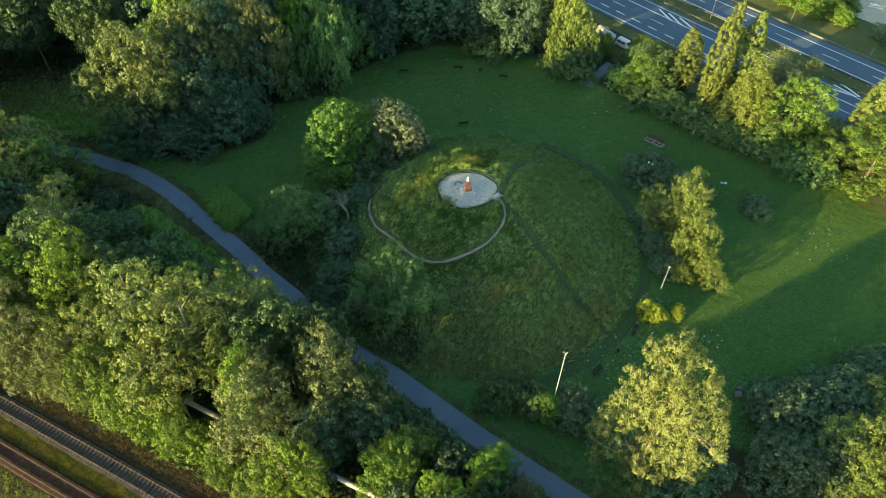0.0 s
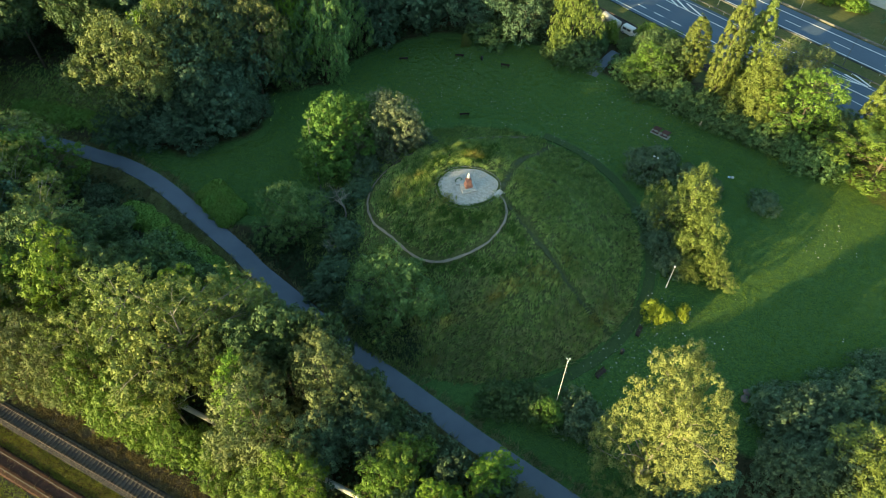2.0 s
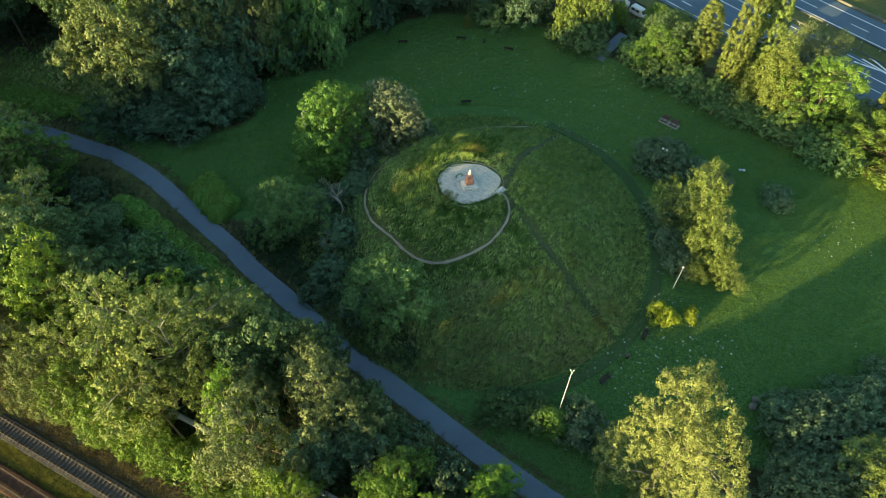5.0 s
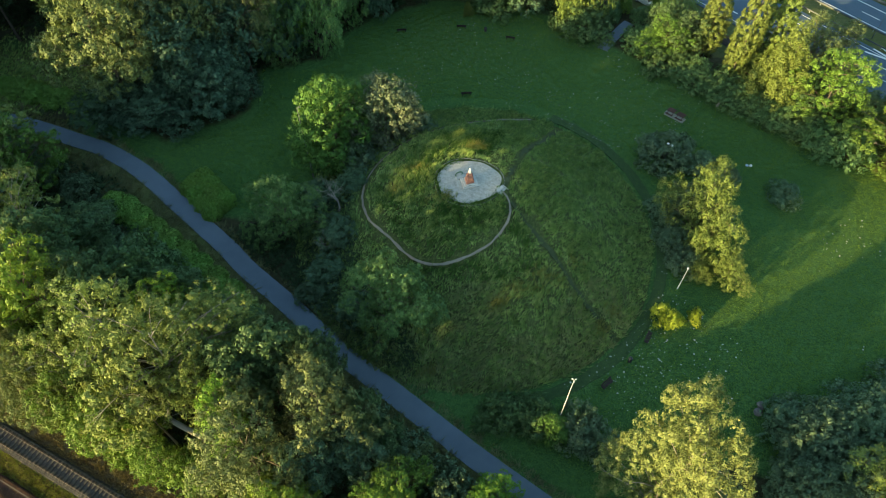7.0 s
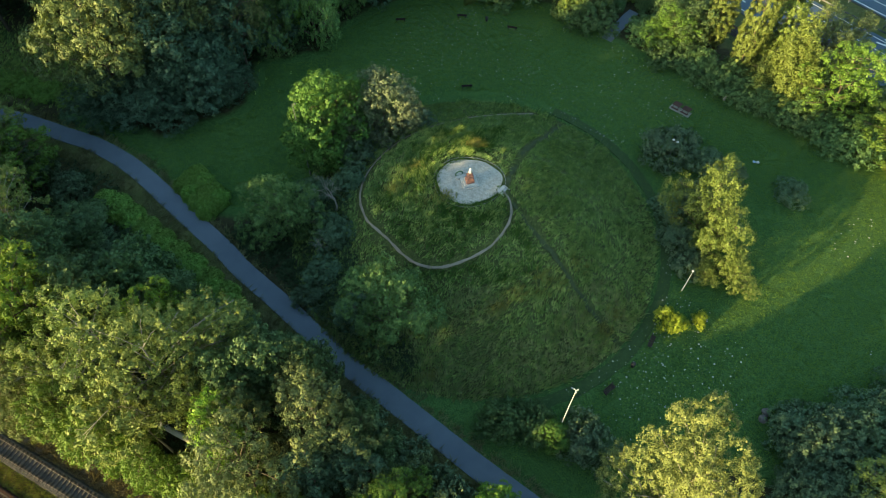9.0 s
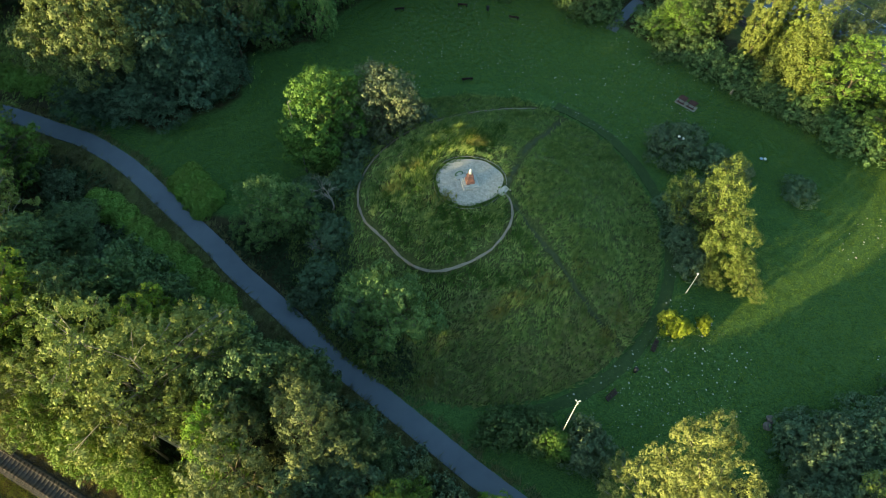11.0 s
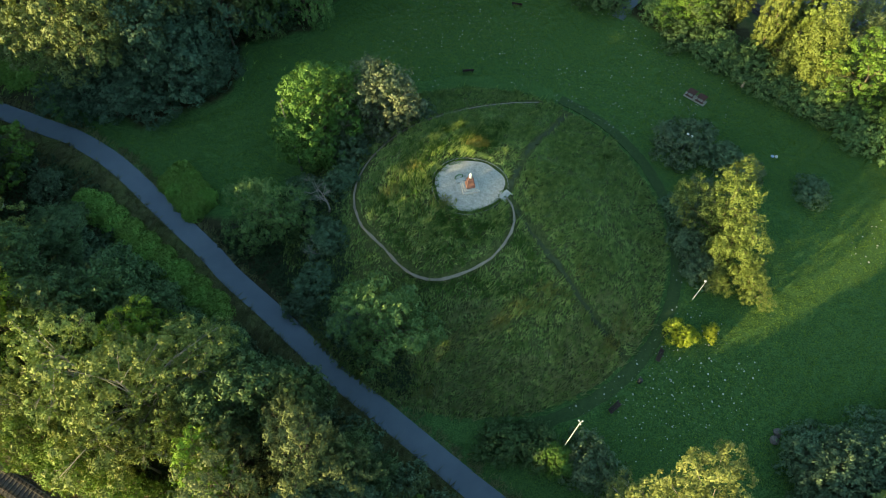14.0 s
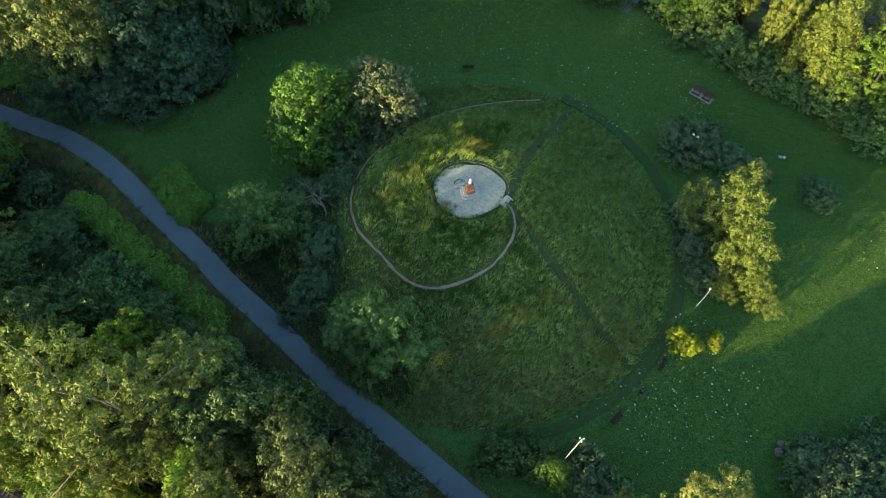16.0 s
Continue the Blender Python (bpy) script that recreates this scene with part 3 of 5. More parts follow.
def build_track(label, w, s0, s1, bed, shown, point=rail_point, sunk=0.0):
    """railway_track > ballast, two rails, sleepers (those in the nearer stretch one by one)."""
    root = tagged(new("railway_track"), label, "railway")
    band("ballast", s0, s1, w - 1.22, w + 1.22, 0.14, bed, point, 0.3).parent = root
    for side in (-0.75, 0.75):
        bm = bmesh.new()
        a, b = point(s0, w + side), point(s1, w + side)
        mid = (a + b) / 2
        ang = math.degrees(math.atan2((b - a).y, (b - a).x))
        box(bm, mid.x, mid.y, 0.37, (b - a).length, 0.075, 0.05, ang, bevel=0.012)
        box(bm, mid.x, mid.y, 0.29, (b - a).length, 0.025, 0.13, ang)
        box(bm, mid.x, mid.y, 0.235, (b - a).length, 0.14, 0.03, ang)
        part("rail", bm, M_RAIL, root)
    a, b = point(0, 0), point(1, 0)
    ang = math.degrees(math.atan2((b - a).y, (b - a).x))
    bm = bmesh.new()
    box(bm, 0, 0, 0, 0.24, 2.05, 0.14, bevel=0.025)
    sl = bpy.data.meshes.new("sleeper")
    bm.to_mesh(sl)
    sl.materials.append(M_SLEEPER)
    rest = bmesh.new()
    for k, s in enumerate(np.arange(s0 + 0.3, s1, 0.62)):
        p = point(s, w)
        if shown[0] < s < shown[1]:
            ob = new("sleeper", sl)
            ob.parent = root
            ob.matrix_basis = pose(p.x, p.y, 0.155 - sunk, 0, 0, ang + 0.8 * math.sin(k * 2.4))
        else:
            box(rest, p.x, p.y, 0.155, 0.24, 2.5, 0.14, ang)
    tagged(part("sleepers", rest, M_SLEEPER, root), kind="stuff")
    return root


# ---- motorway beyond the trees ----
def road_point(s, w, z=0.0):
    return ROAD_D * s + ROAD_N * w + Vector((0, 0, z))


def strip(name, s0, s1, w0, w1, z, mat, parent=None, label="", thick=0.02):
    bm = bmesh.new()
    mid = road_point((s0 + s1) / 2, (w0 + w1) / 2)
    box(bm, mid.x, mid.y, z - thick / 2, abs(s1 - s0), abs(w1 - w0), thick, math.degrees(math.atan2(ROAD_D.y, ROAD_D.x)))
    return part(name, bm, mat, parent, label)


tagged(strip("road", -700, 700, 129.6, 144.4, 0.12, M_ROAD, thick=0.3), "grey asphalt motorway carriageway with a widening lane", "road", kind="structure")
tagged(strip("road", -700, 700, 150.2, 159.6, 0.12, M_ROAD, thick=0.3), "grey asphalt far motorway carriageway", "road", kind="structure")
marks = tagged(new("road_marking"), "white painted lane lines and hatching", "road marking", kind="structure")
for w, wide in ((140.0, 0.24), (130.6, 0.20), (151.0, 0.22), (157.3, 0.24)):
    strip("line", -600, 600, w - wide / 2, w + wide / 2, 0.128, M_LINE, marks, thick=0.01)
for w, wide, long, gap, reach in ((136.6, 0.18, 4.0, 8.0, (-130, 10)), (133.2, 0.30, 2.6, 2.4, (-110, -60)), (154.1, 0.18, 4.0, 8.0, (-130, 10)), (143.3, 0.18, 90, 300, (-120, -60))):
    for s in np.arange(reach[0], reach[1], long + gap):
        strip("dash", s, s + long, w - wide / 2, w + wide / 2, 0.128, M_LINE, marks, thick=0.01)
for s0, w0, long, tilt in ((-80.7, 141.0, 5.9, -24), (-77.9, 141.2, 6.0, -24), (-74.5, 141.5, 6.6, -20), (-36.2, 142.7, 5.0, 14), (-35.3, 143.9, 5.4, -7), (-34.6, 145.0, 5.2, -20), (-27.4, 141.7, 3.2, -50)):
    bm = bmesh.new()
    p = road_point(s0, w0)
    box(bm, p.x, p.y, 0.123, long, 0.46, 0.01, math.degrees(math.atan2(ROAD_D.y, ROAD_D.x)) + tilt)
    part("hatch_bar", bm, M_LINE, marks)


def guard_rail(w, s0, s1, high, mat, label):
    root = tagged(new("guard_rail"), label, "guard rail")
    bm = bmesh.new()
    ang = math.degrees(math.atan2(ROAD_D.y, ROAD_D.x))
    mid = road_point((s0 + s1) / 2, w)
    for dz, dw in ((0.0, 0.03), (0.1, 0.0), (0.2, 0.03)):
        p = mid + ROAD_N * dw
        box(bm, p.x, p.y, high - 0.25 + dz, s1 - s0, 0.06, 0.11, ang)
    part("beam", bm, mat, root)
    bm = bmesh.new()
    box(bm, 0, 0, 0, 0.12, 0.1, high, bevel=0.01)
    pm = bpy.data.meshes.new("post")
    bm.to_mesh(pm)
    pm.materials.append(M_STEEL)
    for s in np.arange(s0 + 1, s1, 4.0):
        p = road_point(s, w + 0.09, high / 2 - 0.02)
        ob = new("post", pm)
        ob.parent = root
        ob.matrix_basis = pose(p.x, p.y, p.z, 0, 0, ang)


M_DULLSTEEL = plain("weathered_steel", (0.07, 0.08, 0.085), (0.12, 0.13, 0.135), 1.0, 0.6, 0.3, bumpy=0.05)
M_PALEBARRIER = plain("pale_concrete", (0.08, 0.085, 0.08), (0.14, 0.14, 0.13), 0.4, 0.8, bumpy=0.2)
guard_rail(145.2, -150, 20, 0.75, M_DULLSTEEL, "grey steel guard rail along the central strip")
guard_rail(149.4, -150, 20, 0.75, M_DULLSTEEL, "grey steel guard rail along the central strip")
tagged(strip("kerb", -400, 400, 160.3, 160.55, 0.45, M_PALEBARRIER, thick=0.6), "pale low concrete edge wall of the motorway", "kerb", kind="structure")

build_track("weathered railway track on dark ballast with pale sleepers", 12.8, -110, 60, M_BALLAST, (-85, -30))
build_track("rusty railway track half lost in brown ballast", 8.0, -110, 60, M_RUST_BALLAST, (-85, -30), sunk=0.095)
build_track("dark railway track between the shrubs and the motorway", 124.0, -130, 40, M_BALLAST, (-100, -72), road_point)

# ---- insulated pipe on low supports, through the wood beside the railway ----
def build_pipe(label, a, b, z, r, mat):
    root = tagged(new("pipeline"), label, "pipeline")
    a, b = Vector(a), Vector(b)
    n = max(1, round((b - a).length / 6))
    for k in range(n):
        p, q = a.lerp(b, k / n), a.lerp(b, (k + 1) / n)
        vs, fs = [], []
        d = (q - p).normalized() * 0.03
        tube(vs, fs, [p + d, p + d * 1.5, p + d * 5, q - d * 5, q - d * 1.5, q - d], [r * 1.06, r * 1.06, r, r, r * 1.06, r * 1.06], 14)
        s = new("pipe_section", mesh_of("pipe_section", vs, fs, mat, True)); s.parent = root
        bm = bmesh.new(); box(bm, p.x, p.y, (z - r) / 2 - 0.05, 0.3, 0.6, z - r + 0.1, math.degrees(math.atan2(d.y, d.x)), bevel=0.02)
        part("support", bm, M_STONE, root, "concrete support block")


M_PIPE = plain("pipe_cladding", (0.36, 0.36, 0.35), (0.50, 0.49, 0.48), 0.8, 0.55, 0.1, bumpy=0.1, fine=12)
build_pipe("long pale clad pipeline on concrete blocks in the wood", rail_point(-100, 23.9, 1.9), rail_point(40, 23.9, 1.9), 1.9, 0.34, M_PIPE)
build_pipe("short pale clad pipe beside the far track", road_point(-85.5, 121.0, 1.6), road_point(-80.5, 120.2, 1.6), 1.6, 0.9, M_PIPE)

# ---- mound: gravel top, spiral path, trodden trails ----
PX, PY = 3.8, 76.3
bm = bmesh.new()
rim = []
for k in range(48):
    w = 2 * math.pi * k / 48
    r = 4.55 + 0.14 * math.sin(3 * w + 1) + 0.10 * math.sin(7 * w)
    rim.append((PX + r * 1.02 * math.cos(w), PY + r * 0.90 * math.sin(w)))
top = [bm.verts.new((x, y, 11.10)) for x, y in rim]
low = [bm.verts.new((x * 1.0, y, 10.7)) for x, y in rim]
mid = bm.verts.new((PX, PY, 11.14))
for k in range(48):
    k2 = (k + 1) % 48
    bm.faces.new((mid, top[k], top[k2]))
    bm.faces.new((top[k], low[k], low[k2], top[k2]))
tagged(part("gravel_terrace", bm, M_GRAVEL), "round pale gravel terrace on the mound's top", "terrace", kind="structure")
# low stone edging round the terrace, open at the steps
edging = tagged(new("stone_edging"), "low ring of pale edging stones round the gravel", "edging")
bm = bmesh.new()
box(bm, 0, 0, 0, 0.60, 0.08, 0.22, bevel=0.015)
sm = bpy.data.meshes.new("edging_stone")
bm.to_mesh(sm)
sm.materials.append(M_EDGING)
for k in range(48):
    w = 2 * math.pi * (k + 0.5) / 48
    if -0.62 < (w if w < math.pi else w - 2 * math.pi) < -0.12:
        continue
    ob = new("edging_stone", sm)
    ob.parent = edging
    r = 4.98 + 0.14 * math.sin(3 * w + 1)
    ob.matrix_basis = pose(PX + r * 1.02 * math.cos(w), PY + r * 0.92 * math.sin(w), 10.94, 0, random.uniform(-3, 3), math.degrees(w) + 90 + random.uniform(-3, 3))

SPIRAL = [(8.6, 74.4), (9.5, 72.7), (9.5, 70.3), (8.1, 67.6), (5.9, 65.5), (3.0, 64.2), (0.1, 63.6), (-2.8, 64.2), (-5.5, 66.2), (-7.9, 69.1), (-9.8, 71.2), (-11.5, 74.1), (-12.4, 77.7),
          (-12.2, 80.9), (-10.8, 84.8), (-8.0, 88.7), (-4.7, 91.8), (-0.3, 94.2), (5.1, 97.1), (10.9, 99.6), (15.9, 100.9)]
line = catmull([(x, y, 0) for x, y in SPIRAL], 0.5)
tagged(ribbon("footpath", line, 0.30, M_DIRT, 0.09, mound_z, 0.2, 0.12, 3), "narrow bare earth path winding round the mound", "path", kind="structure")
tagged(ribbon("trail", catmull([(20.3, 98.3, 0), (16.2, 91.0, 0), (13.2, 85.5, 0), (10.6, 79.5, 0), (9.0, 75.5, 0)], 0.6), 0.6, M_TRAIL, 0.05, mound_z, 0.2, 0.5, 3), "trodden dark trail through the long grass", "path", kind="structure")
tagged(ribbon("trail", catmull([(9.9, 72.5, 0), (11.4, 70.1, 0), (13.8, 67.6, 0), (17.0, 64.6, 0), (21.3, 59.9, 0), (24.2, 56.6, 0)], 0.6), 0.6, M_TRAIL, 0.05, mound_z, 0.2, 0.5, 3), "trodden dark trail down through the long grass", "path", kind="structure")


tagged(ribbon("trail", catmull([(MX + 29.6 * math.cos(w), MY + 29.6 * math.sin(w), 0) for w in np.linspace(-1.5, 1.05, 40)], 0.6), 1.7, M_RINGTRAIL, 0.08, base_z, 0.15, 0.25, 3), "worn grassy track round the mound's foot", "path", kind="structure")


def grass_tufts(name, spots, high, mat, label, blades=4, seed=1, wide=0.07, zf=None, lean=0.35, flow=0.0):
    """Clumps of narrow bent blades: one mesh."""
    rng = np.random.default_rng(seed)
    n = len(spots) * blades
    base = np.repeat(spots, blades, 0)
    h = np.repeat(high, blades) * rng.uniform(0.55, 1.2, n)
    ang = rng.uniform(0, 2 * math.pi, n)
    if flow:
        swirl = np.array([6.0 * noise.noise(Vector((x * 0.11, y * 0.11, 21))) for x, y in spots])
        ang = np.repeat(0.85 + 0.14 * swirl + rng.normal(0, 0.9 - flow, len(spots)), blades) + rng.normal(0, 0.35, n)      # laid by the wind
    off = rng.normal(0, 0.16, (n, 2))
    z = np.array([(zf or ground_z)(x, y) for x, y in base]) - 0.05
    foot = np.stack([base[:, 0] + off[:, 0], base[:, 1] + off[:, 1], z], 1)
    side = np.stack([-np.sin(ang), np.cos(ang), np.zeros(n)], 1) * (wide * rng.uniform(0.7, 1.4, n))[:, None]
    out = np.stack([np.cos(ang), np.sin(ang), np.zeros(n)], 1)
    ln = (h * lean * rng.uniform(0.4, 1.6, n))[:, None]
    mid = foot + out * ln * 0.35 + np.array([0, 0, 1]) * (h * 0.6)[:, None]
    tip = foot + out * ln * 1.2 + np.array([0, 0, 1]) * h[:, None]
    co = np.stack([foot - side, foot + side, mid + side * 0.8, tip, mid - side * 0.8], 1)
    me = bpy.data.meshes.new(name)
    me.vertices.add(n * 5)
    me.vertices.foreach_set("co", co.astype(np.float32).ravel())
    me.loops.add(n * 5)
    me.loops.foreach_set("vertex_index", np.arange(n * 5, dtype=np.int32))
    me.polygons.add(n)
    me.polygons.foreach_set("loop_start", np.arange(0, n * 5, 5, dtype=np.int32))
    me.polygons.foreach_set("loop_total", np.full(n, 5, dtype=np.int32))
    me.materials.append(mat)
    me.update(calc_edges=True)
    me.validate()
    return tagged(new(name, me), label, "grass", kind="stuff")


rng = np.random.default_rng(11)
n = 26000
rr, ww = np.sqrt(rng.uniform(0, 1, n)) * 28.0, rng.uniform(0, 2 * math.pi, n)
sp = np.stack([MX + rr * np.cos(ww), MY + rr * np.sin(ww)], 1)
keep = np.hypot((sp[:, 0] - PX) / 5.2, (sp[:, 1] - PY) / 4.75) > 1
TRAILS = ((SPIRAL, 0.72), ([(20.3, 98.3), (16.2, 91.0), (13.2, 85.5), (10.6, 79.5), (9.0, 75.5)], 0.74), ([(9.9, 72.5), (13.8, 67.6), (17.0, 64.6), (21.3, 59.9), (24.2, 56.6)], 0.72))
for ln_pts, gap in TRAILS:
    d, _ = seg_dist(sp[:, 0], sp[:, 1], ln_pts)
    keep &= d > gap
sp = sp[keep]
hh = 0.72 * np.array([0.50 + 0.30 * noise.noise(Vector((x * 0.2, y * 0.2, 5))) + 0.75 * noise.noise(Vector((x * 0.7, y * 0.7, 6))) for x, y in sp]).clip(0.15, 1.2)
grass_tufts("long_grass", sp, hh, M_MOUNDGRASS, "long green meadow grass covering the mound", 4, 3, 0.042, lean=1.15, flow=0.5)
n = 5200
rr, ww = np.sqrt(rng.uniform(0, 1, n)) * 28.1, rng.uniform(0, 2 * math.pi, n)
wp = np.stack([MX + rr * np.cos(ww), MY + rr * np.sin(ww)], 1)
keep = np.hypot((wp[:, 0] - PX) / 5.1, (wp[:, 1] - PY) / 4.65) > 1
for ln_pts, gap in TRAILS:
    d, _ = seg_dist(wp[:, 0], wp[:, 1], ln_pts)
    keep &= d > gap + 0.1
bunch = np.array([1.4 * noise.noise(Vector((x * 0.45, y * 0.45, 12))) for x, y in wp])
wp = wp[keep & (bunch + rng.normal(0, 0.3, n) > -0.3)]
tall = np.array([0.42 + 0.35 * noise.noise(Vector((x * 0.5, y * 0.5, 8))) for x, y in wp]) * rng.uniform(0.5, 1.5, len(wp))
ball = sphere_dirs(rng, len(wp) * 7)
ball[:, 2] = np.abs(ball[:, 2])
foot = np.repeat(np.stack([wp[:, 0], wp[:, 1], [ground_z(x, y) for x, y in wp] + np.maximum(tall, 0.08) * 0.7], 1), 7, 0)
cen = foot + ball * np.repeat(rng.uniform(0.18, 0.52, len(wp)), 7)[:, None]
nrm = ball * 0.7 + rng.normal(0, 0.3, ball.shape) + np.array([-0.3, -0.3, 0.7])
me = leaf_quads("meadow_weeds", cen, nrm, rng.uniform(0.14, 0.32, len(cen)), M_WEEDS, rng, 0.5, 1)
tagged(new("meadow_weeds", me), "leafy weeds among the long grass of the mound", "weeds", kind="stuff")
n = 2300
rr, ww = rng.uniform(15, 28.3, n), rng.uniform(-2.5, -0.55, n)
sp = np.stack([MX + rr * np.cos(ww), MY + rr * np.sin(ww)], 1)
keep = np.array([noise.noise(Vector((x * 0.12, y * 0.12, 40))) for x, y in sp]) + (rr - 20) * 0.06 > -0.1
for ln_pts, gap in TRAILS:
    d, _ = seg_dist(sp[:, 0], sp[:, 1], ln_pts)
    keep &= d > gap + 0.2
sp = sp[keep]
grass_tufts("straw_grass", sp, np.full(len(sp), 0.62), M_PALEGRASS, "laid straw-coloured grass on the mound's lower slope", 4, 6, 0.06, lean=1.0, flow=0.4)
# Golden tufts stand in for sun flecks; only the first patch is seeding grass.
gold_at = [(4.6, 83.2, 0.7, 0.22, 60), (-6.9, 76.5, 1.0, 0.45, 70), (-4.1, 79.5, 0.9, 0.4, 60), (-0.3, 73.1, 1.0, 0.8, 50), (7.6, 58.8, 0.9, 0.5, 45), (11.3, 61.1, 1.8, 0.5, 55), (14.5, 62.9, 1.2, 0.5, 60), (22.4, 57.3, 0.7, 0.6, 50), (24.5, 60.5, 0.8, 0.8, 40), (19, 66, 0.8, 0.6, 25), (-1.5, 51.0, 0.9, 0.5, 60)]
gsp = np.concatenate([np.stack([gx0 + rng.normal(0, sx, m) , gy0 + rng.normal(0, sy, m)], 1) for gx0, gy0, sx, sy, m in gold_at])
grass_tufts("golden_grass", gsp, np.where(gsp[:, 1] > 82, 0.85, 0.55), M_GOLDFLECK, "golden tufts for sun flecks on the mound, with one seeding patch", 4, 4, 0.04, lean=0.9, flow=0.5)


# grass creeping in between the gravel and its edging, and lush grass on the upper cone
M_LUSH = foliage("lush_grass", (0.040, 0.092, 0.017), (0.082, 0.160, 0.028), (0.165, 0.250, 0.050), 0.25, 0.7, 0.3)
n = 420
ww = rng.uniform(1.7, 6.0, n)
rr = rng.uniform(4.35, 4.95, n) - 0.35 * (rng.uniform(0, 1, n) < 0.2)
sp = np.stack([PX + rr * 1.02 * np.cos(ww), PY + rr * 0.92 * np.sin(ww)], 1)
grass_tufts("edging_grass", sp, rng.uniform(0.08, 0.22, n), M_LUSH, "short grass creeping over the gravel's edge", 4, 61, 0.035, lambda x, y: 11.1, 0.9)
n = 4200
rr, ww = 5.3 + 9.5 * rng.uniform(0, 1, n) ** 0.8, rng.uniform(1.2, 5.4, n)
sp = np.stack([MX + rr * np.cos(ww), MY + rr * np.sin(ww)], 1)
keep = np.array([noise.noise(Vector((x * 0.22, y * 0.22, 71))) for x, y in sp]) + rng.normal(0, 0.15, n) > -0.02
keep &= np.hypot((sp[:, 0] - PX) / 5.2, (sp[:, 1] - PY) / 4.75) > 1
for ln_pts, gap in TRAILS:
    d, _ = seg_dist(sp[:, 0], sp[:, 1], ln_pts)
    keep &= d > gap
sp = sp[keep]
grass_tufts("lush_grass", sp, rng.uniform(0.3, 0.65, len(sp)), M_LUSH, "fresh green grass on the upper cone of the mound", 4, 62, 0.045, lean=1.1, flow=0.45)


# ---- monument ----
def build_monument(x, y, turn):
    root = tagged(new("monument"), "red sandstone pedestal with a small white statue on grey steps", "monument")
    root.matrix_basis = pose(x, y, 11.10, 0, 0, turn)
    bm = bmesh.new(); box(bm, 0, 0, 0.10, 2.3, 2.1, 0.26, bevel=0.04)
    part("lower_step", bm, M_STONE, root, "pale grey stone step")
    bm = bmesh.new(); box(bm, 0, 0, 0.32, 1.75, 1.6, 0.20, bevel=0.04)
    part("upper_step", bm, M_STONE, root)
    bm = bmesh.new()
    rows = []
    for z, a in ((0.40, 0.58), (0.98, 0.55), (1.04, 0.42), (1.58, 0.37), (1.62, 0.45), (1.76, 0.45), (1.80, 0.29), (2.25, 0.24)):
        rows.append([bm.verts.new((sx * a, sy * a * 0.9, z)) for sx, sy in ((-1, -1), (1, -1), (1, 1), (-1, 1))])
    for p, q in zip(rows, rows[1:]):
        for k in range(4):
            bm.faces.new((p[k], p[(k + 1) % 4], q[(k + 1) % 4], q[k]))
    bm.faces.new(rows[-1])
    bmesh.ops.bevel(bm, geom=list(bm.edges), offset=0.015, segments=1, affect="EDGES")
    pedestal = part("pedestal", bm, M_BRICK, root, "tapering red sandstone pedestal")
    for k in range(4):
        bm = bmesh.new()
        box(bm, 0, -0.515, 0.70, 0.6, 0.03, 0.38, 0, 3.0, bevel=0.01)
        bmesh.ops.transform(bm, matrix=pose(0, 0, 0, 0, 0, 90 * k), verts=bm.verts)
        part("panel", bm, M_BRICK, pedestal)
    vs, fs = [], []
    tube(vs, fs, [(0, 0, 2.2), (0, 0, 2.4), (0.02, 0, 2.65), (0.03, 0, 2.8), (0.02, 0, 2.88), (0.03, 0, 2.98), (0.03, 0, 3.08)], [0.25, 0.2, 0.16, 0.19, 0.08, 0.11, 0.05], 10)
    st = new("statue", mesh_of("statue", vs, fs, M_WHITE, True)); st.parent = root
    tagged(st, "small weathered white stone figure")
    return root


def build_memorial_slab(x, y, turn):
    root = tagged(new("memorial_slab"), "low pale stone slab with a dark wreath beside the monument", "memorial")
    root.matrix_basis = pose(x, y, 11.10, 0, 0, turn)
    bm = bmesh.new(); box(bm, 0, 0, 0.12, 1.3, 0.55, 0.30, 0, 0, 0, bevel=0.03); part("slab", bm, M_STONE, root)
    vs, fs = [], []
    ring = [(0.55 * math.cos(w), 0.45 + 0.12 * math.sin(w), 0.34 + 0.30 * math.sin(w)) for w in np.linspace(0, 2 * math.pi, 19)]
    tube(vs, fs, ring, [0.09] * 19, 6)
    w = new("wreath", mesh_of("wreath", vs, fs, LEAF["shrub"], True)); w.parent = root
    tagged(w, "dark green leaf wreath")


build_memorial_slab(2.6, 76.9, 25)
build_monument(3.9, 75.9, 14)


def build_steps(x, y, turn):
    root = tagged(new("stone_steps"), "short flight of rough grey stone steps up to the gravel", "steps")
    root.matrix_basis = pose(x, y, 0, 0, 0, turn)
    for k in range(4):
        bm = bmesh.new(); box(bm, 0.36 * k, 0.03 * (k % 2), 11.03 - 0.19 * k, 0.50, 1.25 - 0.05 * k, 0.40, 2.0 * (k % 2), bevel=0.03)
        part("step", bm, M_STONE, root)
    for s in (-0.72, 0.72):
        bm = bmesh.new(); box(bm, 0.35, s, 10.98, 1.1, 0.16, 0.42, 0, 0, 16, bevel=0.03)
        part("side_stone", bm, M_STONE, root)


build_steps(8.35, 74.75, -38)


